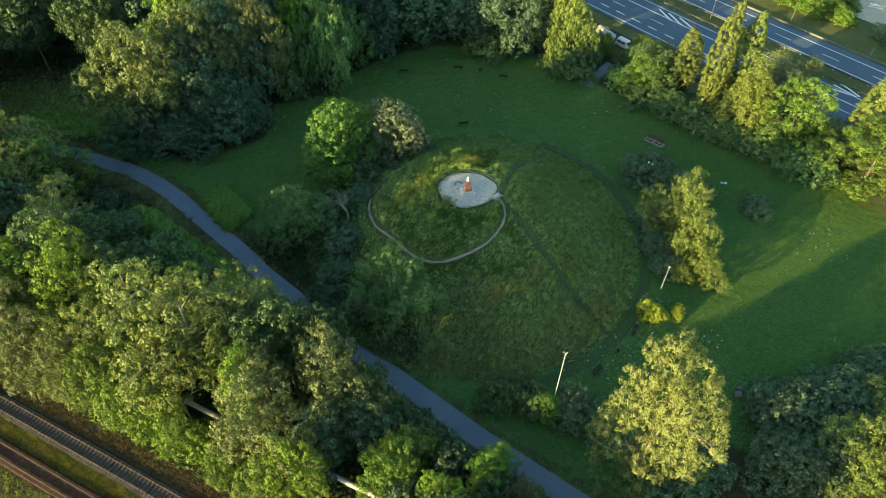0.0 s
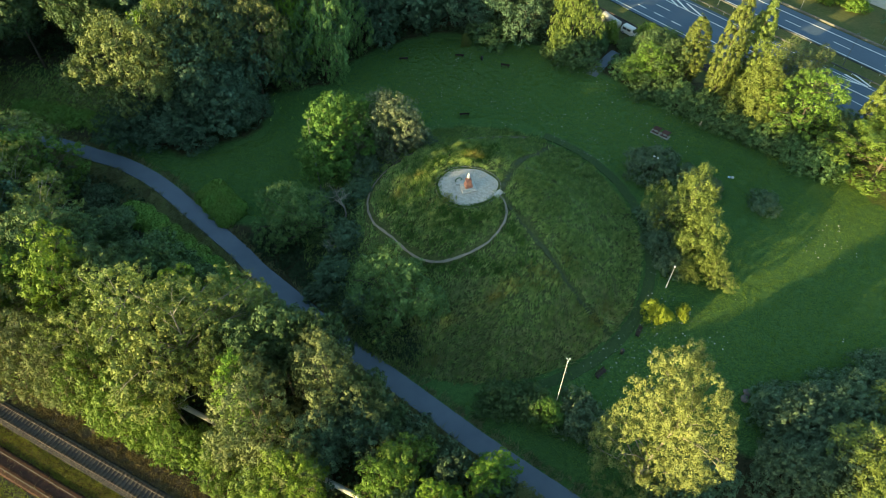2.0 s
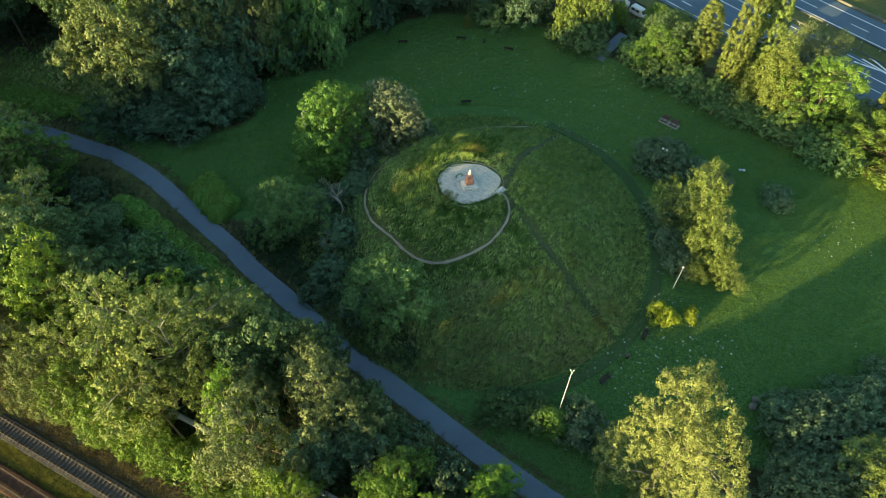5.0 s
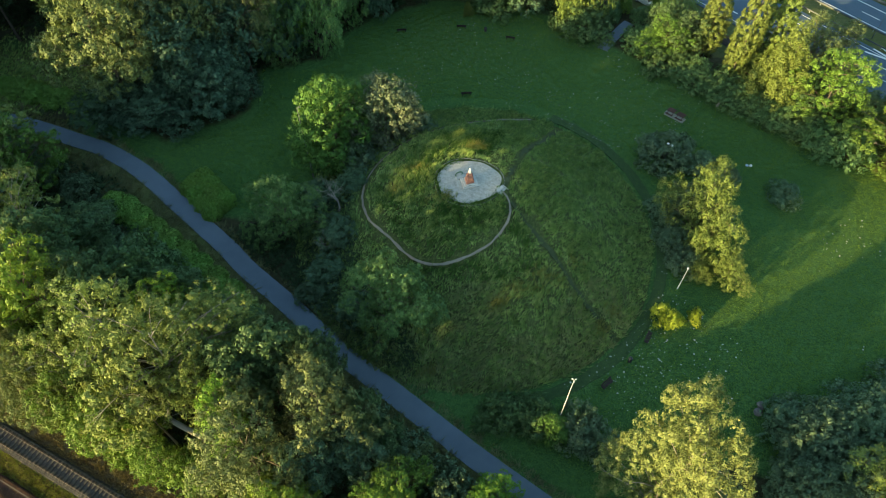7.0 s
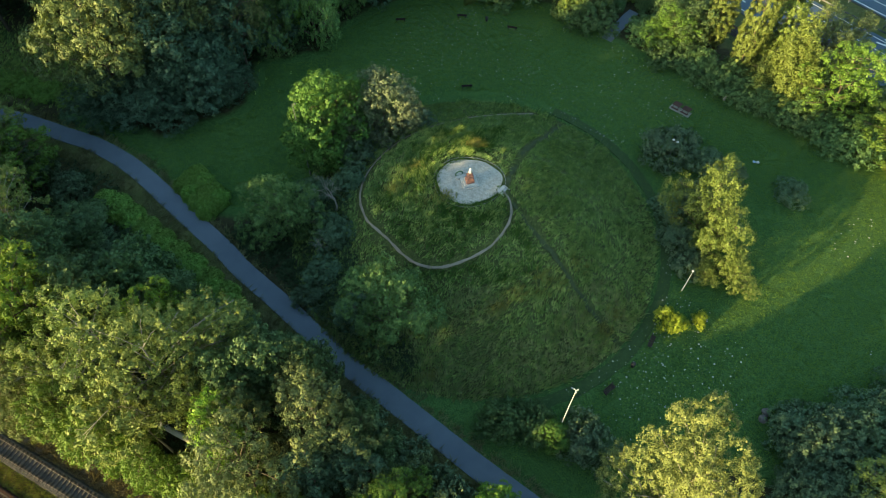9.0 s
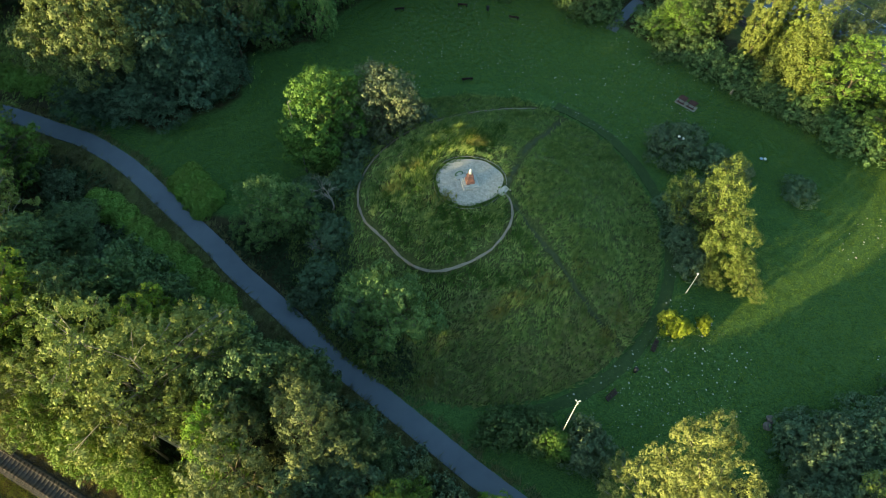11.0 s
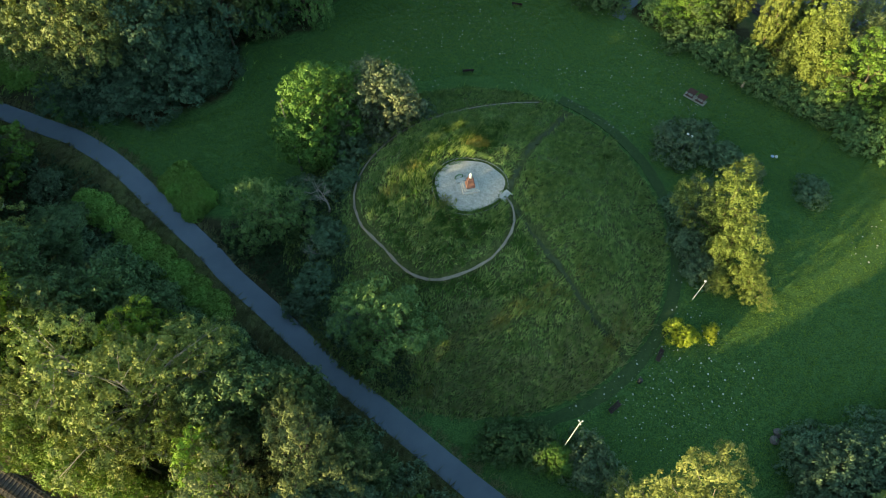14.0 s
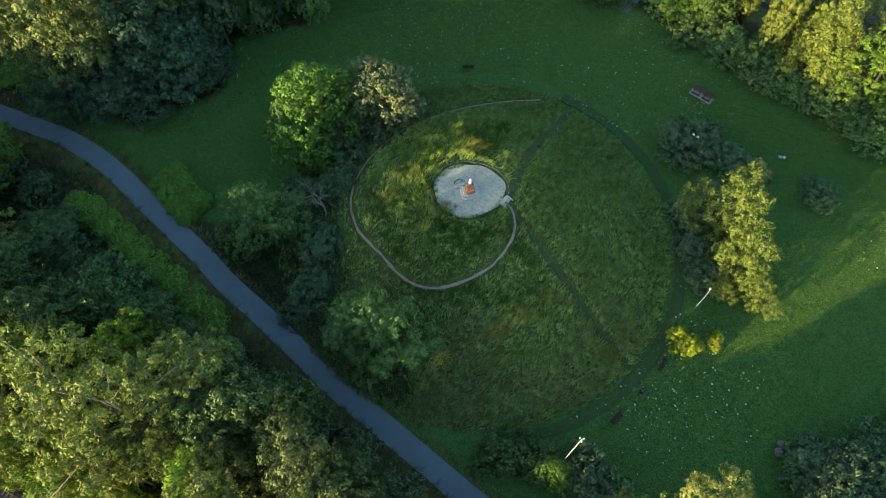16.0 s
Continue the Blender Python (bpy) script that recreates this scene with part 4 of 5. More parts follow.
# ---- lamps, benches, bins ----
def build_lamp(x, y, h, mat, label, heads, arm=0.5, turn=0.0, r=0.07, head=0.22, head_mat=None):
    root = tagged(new("street_lamp"), label, "street lamp", "park lamps")
    root.matrix_basis = pose(x, y, ground_z(x, y), 0, 0, turn)
    vs, fs = [], []
    tube(vs, fs, [(0, 0, -0.3), (0, 0, 0.9), (0, 0, 0.95), (0, 0, h)], [r * 1.7, r * 1.6, r, r * 0.6], 10)
    p = new("pole", mesh_of("pole", vs, fs, mat, True)); p.parent = root
    for k in range(heads):
        w = 2 * math.pi * k / heads
        ex, ey = arm * math.cos(w), arm * math.sin(w)
        vs, fs = [], []
        tube(vs, fs, [(0, 0, h - 0.1), (ex * 0.6, ey * 0.6, h + 0.05), (ex, ey, h + 0.05)], [0.035, 0.03, 0.03], 6)
        ar = new("arm", mesh_of("arm", vs, fs, mat)); ar.parent = root
        bm = bmesh.new()
        bmesh.ops.create_uvsphere(bm, u_segments=12, v_segments=8, radius=1, matrix=pose(ex, ey, h + 0.08) @ Matrix.Diagonal((head, head, head * 0.65, 1)))
        part("lamp_head", bm, head_mat or M_LAMPWHITE, ar)


build_lamp(15.3, 44.3, 12.9, M_LAMPWHITE, "tall white floodlight mast beside low bushes", 3, 0.24, 20, 0.05, 0.10)
build_lamp(35.1, 65.0, 4.6, M_LAMPWHITE, "white park lamp at the edge of the lawn", 1, 0.5, 60, 0.055, 0.18)
build_lamp(37.9, 90.7, 4.2, M_POST, "twin-headed park lamp half hidden in a bush", 2, 0.35, -40)
build_lamp(-21.8, 86.4, 15.5, M_POST, "tall dark lamp mast beside a bright green tree", 1, 0.4, 10, 0.08, 0.16, M_POST)


def build_bench(label):
    """bench > seat slats, back slats, two side supports, on the ground at z 0."""
    root = tagged(new("park_bench"), label, "bench", "park benches")
    for k in range(4):
        bm = bmesh.new(); box(bm, 0, -0.2 + 0.13 * k, 0.45, 1.9, 0.11, 0.05, bevel=0.01); part("seat_slat", bm, M_DARKBENCH, root)
    for k in range(3):
        bm = bmesh.new(); box(bm, 0, 0.30 + 0.03 * k, 0.60 + 0.14 * k, 1.9, 0.045, 0.11, 0, -12, bevel=0.01); part("back_slat", bm, M_DARKBENCH, root)
    for s in (-0.75, 0.75):
        bm = bmesh.new(); box(bm, s, 0.0, 0.21, 0.12, 0.5, 0.42, bevel=0.02); box(bm, s, 0.30, 0.5, 0.08, 0.06, 0.8, 0, -10)
        part("support", bm, M_DARK, root)
    return root


bench = build_bench("weathered dark brown wooden slatted bench on the lawn")
for x, y, turn in ((3.5, 128.5, 175), (13.4, 124.8, 165), (4.2, 107.9, 185), (29.2, 56.6, 60), (22.4, 49.5, 40)):
    copy_thing(bench, pose(x, y, 0, 0, 0, turn))
bench.matrix_basis = pose(-8.8, 127.2, 0, 0, 0, 185)


def build_picnic(x, y, turn):
    root = tagged(new("picnic_table"), "dark red wooden picnic table with two benches on a slab", "picnic table")
    root.matrix_basis = pose(x, y, 0, 0, 0, turn) @ Matrix.Diagonal((1.2, 1.2, 1.05, 1))
    bm = bmesh.new(); box(bm, 0, -0.2, 0.03, 3.2, 1.2, 0.08, bevel=0.02); part("slab", bm, M_EDGING, root, "grey concrete slab")
    for cx in (-0.78, 0.78):
        for k in range(5):
            bm = bmesh.new(); box(bm, cx, -0.32 + 0.16 * k, 0.76, 1.18, 0.14, 0.05, bevel=0.01); part("table_board", bm, M_BENCH, root)
        for s in (-0.75, 0.75):
            bm = bmesh.new(); box(bm, cx, s, 0.46, 1.18, 0.28, 0.05, bevel=0.01); part("seat_board", bm, M_BENCH, root)
        for s in (-0.5, 0.5):
            bm = bmesh.new(); box(bm, cx + 0.8 * s, 0, 0.42, 0.09, 1.6, 0.08, bevel=0.01); box(bm, cx + 0.8 * s, 0.25, 0.4, 0.09, 0.09, 0.75, 0, 15); box(bm, cx + 0.8 * s, -0.25, 0.4, 0.09, 0.09, 0.75, 0, -15)
            part("leg", bm, M_BENCH, root)


build_picnic(42.3, 102.3, -40)


def build_bin(x, y):
    root = tagged(new("litter_bin"), "small black litter bin on the grass", "litter bin")
    root.matrix_basis = pose(x, y, 0)
    vs, fs = [], []
    tube(vs, fs, [(0, 0, 0.0), (0, 0, 0.08), (0, 0, 0.85)], [0.2, 0.25, 0.3], 12)
    b = new("body", mesh_of("body", vs, fs, M_DARK, True)); b.parent = root
    vs, fs = [], []
    tube(vs, fs, [(0, 0, 0.86), (0, 0, 0.92), (0, 0, 1.0)], [0.33, 0.32, 0.18], 12)
    c = new("lid", mesh_of("lid", vs, fs, M_DARK, True)); c.parent = root


build_bin(26.0, 53.0)
build_bin(8.4, 127.3)

def build_boulder(x, y, seed):
    rng = np.random.default_rng(seed)
    bm = bmesh.new()
    bmesh.ops.create_icosphere(bm, subdivisions=2, radius=0.6)
    for v in bm.verts:
        v.co *= 1 + 0.25 * noise.noise(v.co * 1.7 + Vector((seed, 0, 0)))
        v.co.z *= 0.7
    ob = part("boulder", bm, M_BOULDER)
    ob.matrix_basis = pose(x, y, 0.25, 0, 0, 40 * seed)
    tagged(ob, "rough grey boulder at the edge of the thicket", "boulder", "boulders")


build_boulder(42.3, 46.6, 2)
build_boulder(41.7, 45.7, 5)

# ---- trees ----
T = build_tree
maple1 = T("maple_tree", "bright green maple with a lobed crown", "maple", 21, 22, 5.5, 0.15, dome, 0.25, 1.95, 0.46, 0.32, 1.0, 0.7, ragged=0.10)
maple2 = T("maple_tree", "bright green maple with a lobed crown", "maple", 22, 20, 5.0, 0.22, dome, 0.28, 1.95, 0.46, 0.32, 1.0, 0.7, ragged=0.10)
aspen1 = T("aspen_tree", "pale olive aspen with a loose open crown", "aspen", 23, 24, 6.0, 0.38, dome, 0.120, 2.45, 0.40, 0.30, 1.15, 1.0, 1.15, bark=M_PALEBARK, ragged=0.30)
aspen2 = T("aspen_tree", "pale olive aspen with a loose open crown", "aspen", 24, 24, 6.0, 0.38, dome, 0.130, 2.4, 0.40, 0.30, 1.15, 1.0, 1.15, bark=M_PALEBARK, ragged=0.30)
locust1 = T("locust_tree", "feathery yellow-green locust tree", "locust", 25, 18, 4.5, 0.10, dome, 0.30, 1.95, 0.40, 0.30, 1.0, 0.75, ragged=0.11)
locust2 = T("locust_tree", "feathery yellow-green locust tree", "locust", 26, 17, 4.2, 0.10, dome, 0.32, 1.95, 0.40, 0.30, 1.0, 0.75, ragged=0.11)
willow1 = T("willow_tree", "grey-green willow with fine leaves", "willow", 27, 21, 5.2, 0.22, dome, 0.23, 1.9, 0.38, 0.27, 1.15, 0.7, droop=0.4, ragged=0.16)
oak1 = T("oak_tree", "dark green oak with a broad crown", "oak", 28, 22, 8.5, 0.05, dome, 0.20, 1.8, 0.60, 0.50, 0.95, 0.6, ragged=0.10)
oak2 = T("oak_tree", "dark green oak with a broad crown", "oak", 29, 23, 8.5, 0.05, dome, 0.18, 1.8, 0.60, 0.50, 0.95, 0.6, ragged=0.10)
oak3 = T("oak_tree", "dark green oak with a broad crown", "oak", 30, 20, 7.5, 0.05, dome, 0.22, 1.8, 0.60, 0.50, 0.95, 0.6, ragged=0.10)
farOak = T("oak_tree", "dark green oak with a broad crown", "oak", 52, 21, 8.0, 0.15, dome, 0.24, 1.35, 1.0, 0.95, 0.8)
ash1 = T("ash_tree", "mid-green ash with layered sprays", "ash", 31, 13, 4.6, 0.05, dome, 0.24, 1.6, 0.44, 0.33, 0.75, 0.6, ragged=0.13)
ash2 = T("ash_tree", "mid-green ash with layered sprays", "ash", 32, 18, 4.4, 0.42, dome, 0.23, 1.62, 0.44, 0.33, 0.75, 0.6, ragged=0.13)
poplar1 = T("poplar_tree", "sunlit pale yellow-green poplar", "poplar", 33, 25, 6.4, 0.02, poplar_shape, 0.15, 1.75, 0.36, 0.25, 1.35, 0.75, 1.1, droop=-0.5, ragged=0.17, bark=M_PALEBARK)
column1 = T("poplar_tree", "yellow-green poplar", "lombardy", 34, 14, 5, 0.03, column, 0.25, 1.45, 0.44, 0.31, 0.95, 0.85, ragged=0.28)
lone1 = T("poplar_tree", "sunlit yellow-green tree standing on the lawn", "lombardy", 71, 13.5, 4.4, 0.06, dome, 0.20, 1.75, 0.38, 0.27, 1.3, 1.0, droop=-0.7, ragged=0.22)
silver1 = T("whitebeam_tree", "dark whitebeam with silvery upper leaves", "silver", 35, 13.5, 5, 0.05, dome, 0.18, 1.5, 0.44, 0.36, 0.9, 0.6, ragged=0.3)
lombardy1 = T("lombardy_poplar", "tall narrow lombardy poplar", "lombardy", 36, 22, 3.2, 0.03, column, 0.30, 0.8, 0.40, 0.32, 2.0, 0.12, 2.6)
larch1 = T("larch_tree", "yellowing larch with drooping twigs", "larch", 37, 17, 5.5, 0.05, cone, 0.17, 1.3, 0.42, 0.30, 0.5, 0.4, droop=0.9)
shrub1 = T("shrub", "dense dark green shrub", "shrub", 38, 4.5, 4.2, 0.03, mound_shape, 0.22, 1.2, 0.46, 0.37, 0.85)
shrub2 = T("shrub", "dense dark green shrub", "shrub", 39, 4.5, 3.8, 0.03, mound_shape, 0.24, 1.2, 0.46, 0.37, 0.85)
gold1 = T("shrub", "golden yellow bush on the lawn", "gold", 40, 2.8, 2.5, 0.03, mound_shape, 0.22, 1.4, 0.32, 0.24, 0.9, 0.5, ragged=0.3)
green1 = T("hedge_bush", "fresh green low bush", "green", 41, 2.2, 3.4, 0.03, mound_shape, 0.20, 1.1, 0.42, 0.34, 0.6, 0.2)
bigshrub = T("shrub", "broad dark green thicket of fine leaves", "shrub", 42, 6.5, 6.6, 0.03, mound_shape, 0.115, 1.3, 0.38, 0.31, 0.85)
oakC = T("oak_tree", "broad oak with an olive sunlit crown", "olive", 62, 24, 8.8, 0.34, dome, 0.17, 1.8, 0.52, 0.43, 0.95, 0.6, ragged=0.11)
mapleC = T("maple_tree", "bright green maple behind the mound", "fresh", 63, 17, 5.8, 0.04, dome, 0.27, 1.5, 0.50, 0.35, 0.95, 0.5, ragged=0.10)
ashB = T("ash_tree", "broad grey-green ash with layered sprays", "bluegreen", 64, 14, 6.2, 0.04, dome, 0.23, 1.9, 0.44, 0.32, 0.9, 0.75, ragged=0.11)
cover1 = T("hedge_bush", "low clipped-looking bright green bush", "green", 65, 1.7, 2.2, 0.03, mound_shape, 0.20, 1.0, 0.34, 0.26, 0.6, 0.1)
hedge1 = T("shrub", "leafy mid-green hedge shrub at the lawn's edge", "hedge", 61, 4.2, 4.4, 0.03, mound_shape, 0.19, 1.2, 0.46, 0.36, 0.85, 0.3)
bush1 = T("locust_tree", "low yellow-green locust bush", "locust", 66, 5.5, 3.2, 0.03, mound_shape, 0.25, 1.25, 0.46, 0.42, 0.85, 0.4)
protos = [p[0] for p in (bush1, hedge1, cover1, oakC, mapleC, ashB, maple1, maple2, aspen1, aspen2, locust1, locust2, willow1, oak1, oak2, oak3, farOak, ash1, ash2, poplar1, lone1, column1, silver1, lombardy1, larch1, shrub1, shrub2, gold1, green1, bigshrub)]

# the wood between path and railway
plant(aspen1, [(-38.0, 48.2, 24, 5.6), (-27.6, 49.6, 20, 4.4), (-33.6, 41.0, 20.5, 2.7), (-57.5, 68.4, 17.5, 4.4)], group=WOOD)
plant(aspen2, [(-31.4, 45.6, 25.5, 6.2), (-42.6, 45.2, 21.5, 3.8), (-26.8, 42.2, 19.5, 2.6), (-66.5, 76.0, 18, 4.6), (-72, 58, 22, 6.5)], group=WOOD)
plant(maple1, [(-49.6, 54.8, 24.0, 4.6), (-17.2, 30.6, 16.5, 3.0), (-61, 56, 20, 6)], group=WOOD)
plant(maple2, [(-24.0, 39.6, 20.5, 2.8), (-35.4, 54.6, 16.5, 3.2), (5.9, 33.3, 7.6, 2.6), (-0.3, 30.3, 7.4, 2.5)], group=WOOD)
plant(oak3, [(-14.6, 36.6, 13.5, 3.4), (-10.2, 38.2, 12.5, 3.6)], "dark green tree inside the wood", WOOD)
plant(locust1, [(-42.2, 42.0, 19.0, 3.3), (-33.4, 37.4, 13, 2.6), (-7.2, 32.2, 10.5, 2.6), (-65.5, 51.8, 18, 6.6), (-20.8, 30.6, 13, 3.2)], group=WOOD)
plant(locust2, [(-37.7, 39.7, 17.6, 3.0), (-27.8, 35.4, 7, 2.4), (-5.0, 34.4, 10.5, 2.8), (-62, 52, 19, 4.5)], group=WOOD)
plant(willow1, [(-21.4, 36.4, 21.5, 5.2), (-13.4, 41.0, 22, 4.4), (-47.5, 43.4, 18.5, 2.8), (-52.5, 46.2, 18.5, 3.8), (-57, 50.5, 19, 4.4), (10.2, 29.6, 7.5, 2.2), (-3.6, 38.4, 5, 2.0)], group=WOOD)
plant(ash1, [(-9.4, 41.2, 14.5, 2.8), (-44, 61, 9, 4.5), (-6.2, 39.8, 7.5, 2.6), (-40, 60.6, 15, 4.4), (-31, 56.5, 9, 3.6)], group=WOOD)
plant(ash2, [(-20.6, 46.4, 20.5, 3.8), (-15.4, 47.6, 18.6, 2.6), (-52, 69, 9, 4.5), (-24.4, 45.2, 19.5, 3.0), (-25.5, 53.0, 11, 3.2)], group=WOOD)
# First ash added behind the aspens to block sun from the mound.
plant(ash2, [(-45.2, 57.4, 18.5, 3.8), (-54.5, 62.0, 20, 4.6), (-36.5, 58.6, 12.5, 3.6)], "mid-green ash behind the aspens", WOOD)
# Unseen oaks, placed and sized to shade the lawn beside its sun band.
plant(farOak, [(0.6, 22.6, 16, 4.4), (-1.2, 21.2, 15, 4.4), (10, 20, 9.5, 4.4), (15, 14.5, 16.5, 5.0)], "broad dark unseen tree added to shade the lawn", WOOD)
# Wood continued out of view, placed to keep path and meadow in shade.
plant(farOak, [(-104, 72, 24, 7), (-69, 68, 21, 6.0), (-82, 88, 20, 6.5), (-103, 79, 22, 7), (-77, 76, 22, 6.5), (-118, 95, 20, 7), (-93, 68, 19, 6.5), (-112, 70, 20, 7)], "green tree continuing the wood out of view for its shade", WOOD)
plant(farOak, [(-82, 62, 21, 7.5), (-126, 82, 22, 8), (-140, 96, 22, 8), (-75, 66, 21, 6.5), (-90, 77, 21, 7), (-98, 88, 21, 7), (-108, 87, 21, 7), (-113, 110, 22, 7), (-118, 119, 22, 7), (-129, 101, 22, 7), (-97, 110, 20, 6.5), (-101, 104.5, 18, 5), (-106, 117, 20, 7), (-105, 95, 20, 6.5)], "green tree continuing the wood out of view for its shade", WOOD)
plant(aspen1, [(-70.5, 85, 17, 4.6), (-84, 93, 15, 4.4)], group=WOOD)
plant(locust2, [(-65.6, 81.6, 16.5, 4.2)], group=WOOD)
plant(bush1, [(rail_point(s, w).x, rail_point(s, w).y, h, r) for s, w, h, r in ((-76, 20.6, 7, 2.7), (-71, 20.1, 6, 2.4), (-66, 20.4, 7, 2.7), (-61, 20.0, 6, 2.3), (-56.5, 20.3, 6.5, 2.5), (-52, 20.0, 5.5, 2.3), (-44, 20.2, 5, 2.3))], "low yellow-green locust at the railway's edge", WOOD)
# unseen trees added across the railway to shade the lawn
plant(farOak, [(-21, -5, 17, 5), (-23.3, -1.6, 18, 5), (-25.8, 1.8, 18, 4.6), (-27.4, 4.2, 17, 3.8), (-30, -8, 18, 5), (-33, -3.5, 19, 5), (-18, -9, 17, 5)], "tall dark unseen tree added to shade the lawn from across the railway", "trees across the railway")
# by the mound
plant(ashB, [(-23.6, 74.6, 12, 4.4)], "mid-green tree beside the asphalt path")
plant(ashB, [(-6.8, 57.0, 15.2, 4.6)], "broad mid-green tree at the mound's foot")
plant(mapleC, [(-18.1, 90.6, 17.0, 5.9)])
plant(silver1, [(-9.6, 93.6, 13.5, 5)])
plant(poplar1, [(24.3, 34.2, 26.8, 4.9)])
plant(lone1, [(39.6, 75.4, 14.0, 4.3), (40.0, 71.4, 8.8, 2.9), (42.4, 66.6, 5.6, 2.5), (38.3, 67.0, 3.4, 1.4)])
# far wood
FAR = "trees of the wood behind the lawn"
plant(oakC, [(-55.0, 100.5, 23.5, 7.4), (-46.5, 106.5, 24, 6.0)], group=FAR)
# Low oaks: foot shrubs, and dark leaves for the olive oak's shaded lower half.
plant(oak1, [(-57.5, 98.5, 9.5, 4.6), (-52.0, 97.4, 8.5, 4.6), (-47.2, 97.6, 8.5, 4.6), (-40.5, 116.5, 24, 7), (-52, 126, 25, 9), (-47, 104, 20, 7)], group=FAR)
plant(oak2, [(-44.4, 109.7, 23, 9), (-92, 138, 22, 10), (7.8, 142, 17, 7), (-73, 141, 24, 9)], group=FAR)
plant(oak3, [(-41.5, 103.2, 12, 5.4), (-38.2, 102.6, 9, 4.0), (-39.5, 109, 13, 4.6), (18.3, 138, 17, 6), (13, 142, 15, 6)], group=FAR)
plant(oak2, [(-35, 124, 25, 6.2), (-29.5, 127, 24, 6)], "tall dark green oak at the wood's edge", FAR)
plant(ashB, [(-24.6, 119.6, 23, 4.8), (-31.4, 115.6, 13, 3.2), (-20.4, 128.2, 14, 3.6)], "tall mid-green tree with a lobed crown at the wood's edge", FAR)
plant(oak3, [(-14.0, 135.0, 15, 4.6), (-3, 141.5, 17, 5), (-8, 143, 20, 5.5)], "broad mid-green oak at the lawn's far edge", FAR)
plant(maple1, [(-30.5, 120.5, 26, 4.4), (-51.2, 116.0, 28, 4.8)], "tall green maple rising above the far wood", FAR)
plant(willow1, [(-36.3, 111.5, 26, 4.4)], "pale grey-green willow above the far wood", FAR)
plant(ash2, [(-84, 121, 24, 5.2), (-76, 129, 24, 5.2), (-96, 124, 23, 5.4), (-69, 119, 23, 4.8)], "mid-green ash of the far wood", FAR)
plant(lombardy1, [(54.4, 112.0, 24, 2.3), (60.3, 114.3, 21, 2.5), (51.4, 120.9, 14, 2.6), (80.1, 100, 16, 2.4)])
plant(column1, [(27.9, 131, 19, 3.5)], "sunlit poplar at the lawn's far edge")
plant(locust1, [(48.2, 131.2, 5.5, 3.0), (42.3, 119, 9.5, 3.2), (67.4, 101.0, 16.5, 4.8)], "bright yellow-green tree above the shrubs")
plant(locust2, [(77, 88.5, 13, 6.5), (81, 95, 12, 5.5)], "bright yellow-green tree above the shrubs")
plant(larch1, [(59.6, 105.3, 18, 6.2)])
plant(willow1, [(66.0, 111.0, 15, 4.4), (72.0, 112.0, 13, 4.0)], "pale willow beyond the shrubs")
plant(ash1, [(46.8, 120, 9.5, 3.8), (43.8, 124.5, 9, 3.6), (75, 100, 6, 4.4), (63.5, 104.5, 8, 3.6)], "mid-green tree among the shrubs")
# bushes between path and mound, and along the path
plant(shrub2, [(-15.5, 72, 3, 3), (-17, 66.5, 2.6, 2.8), (-20, 81, 3, 3), (-14.5, 81.5, 2.8, 2.6), (-19, 63.5, 2.2, 2.4), (-12, 60, 2.4, 2.6), (-14, 87.5, 4, 3.5), (-5, 95.5, 3, 3)])
plant(cover1, [(-52.4 + 1.4 * k + 0.5 * (k % 2), 79.0 - 1.11 * k + 0.6 * (k % 2), 1.7, 1.9) for k in range(17)], "bright green hedge-like row of low bushes", "low hedge beside the path")
plant(green1, [(-82 + 4.0 * k, 107 - 1.15 * k, 1.5, 2.5) for k in range(6)], "low green bramble bank beyond the path", "bramble bank")
# Extra shrubs, mostly to stop sun streaks from crossing onto the path.
plant(shrub2, [(-20.5, 50.5, 5, 3.4), (-15.5, 47, 5, 3.2), (-10, 43.6, 5, 3.2), (-4.5, 39.4, 5, 3), (1, 35.5, 5, 3), (6.5, 31.5, 5, 3), (-72, 89, 4, 2.8), (-65, 85.2, 3.4, 2.6), (-58.5, 81.2, 3.4, 2.6), (-80, 92, 4, 3), (-26, 54.5, 4, 3), (-21, 33.4, 6, 3.4)], "dark shrub added at the wood's edge", WOOD)
plant(shrub1, [(-51 + 4 * k, 70.6 - 2.9 * k, 2.4, 3.2) for k in range(8)], "dark low shrub below the path", WOOD)
# rows further back
rng = np.random.default_rng(5)
back = []
for k in range(260):
    x, y = rng.uniform(-150, 45), rng.uniform(118, 172)
    w = x * ROAD_N.x + y * ROAD_N.y
    if w > 116 or y < 142 and x > -20 or (y < 138 and x > -35) or (y < 146 and x < -45):
        continue
    if all((x - a) ** 2 + (y - b) ** 2 > 11 ** 2 for a, b, _, _ in back):
        back.append((x, y, rng.uniform(18, 25), rng.uniform(7, 9.5)))
plant(oak1, [s for s in back[0::2] if s[1] < 142], group=FAR)
plant(oak2, [s for s in back[1::2] if s[1] < 142], group=FAR)
plant(farOak, [s for s in back if s[1] >= 142], group=FAR)
# shrubs
# Hidden shrubs added to stop low sun under the poplar and on the path.
plant(shrub2, [(-5, 30.5, 5, 3.5), (28.5, 31, 6, 3.6), (33, 34.5, 5, 3.2)], "dense dark shrub added to block low sun")
plant(shrub2, [(35.6, 79.3, 2.6, 2.6), (35.9, 73.2, 3, 2.8), (36.6, 69.4, 2.8, 2.5), (43.6, 77.6, 3.2, 2.6), (39.5, 81.5, 3, 3)], "dark shrub round a sunlit tree on the lawn")
plant(gold1, [(32.0, 59.4, 3.0, 1.8), (36.4, 59.9, 1.8, 1.0)])
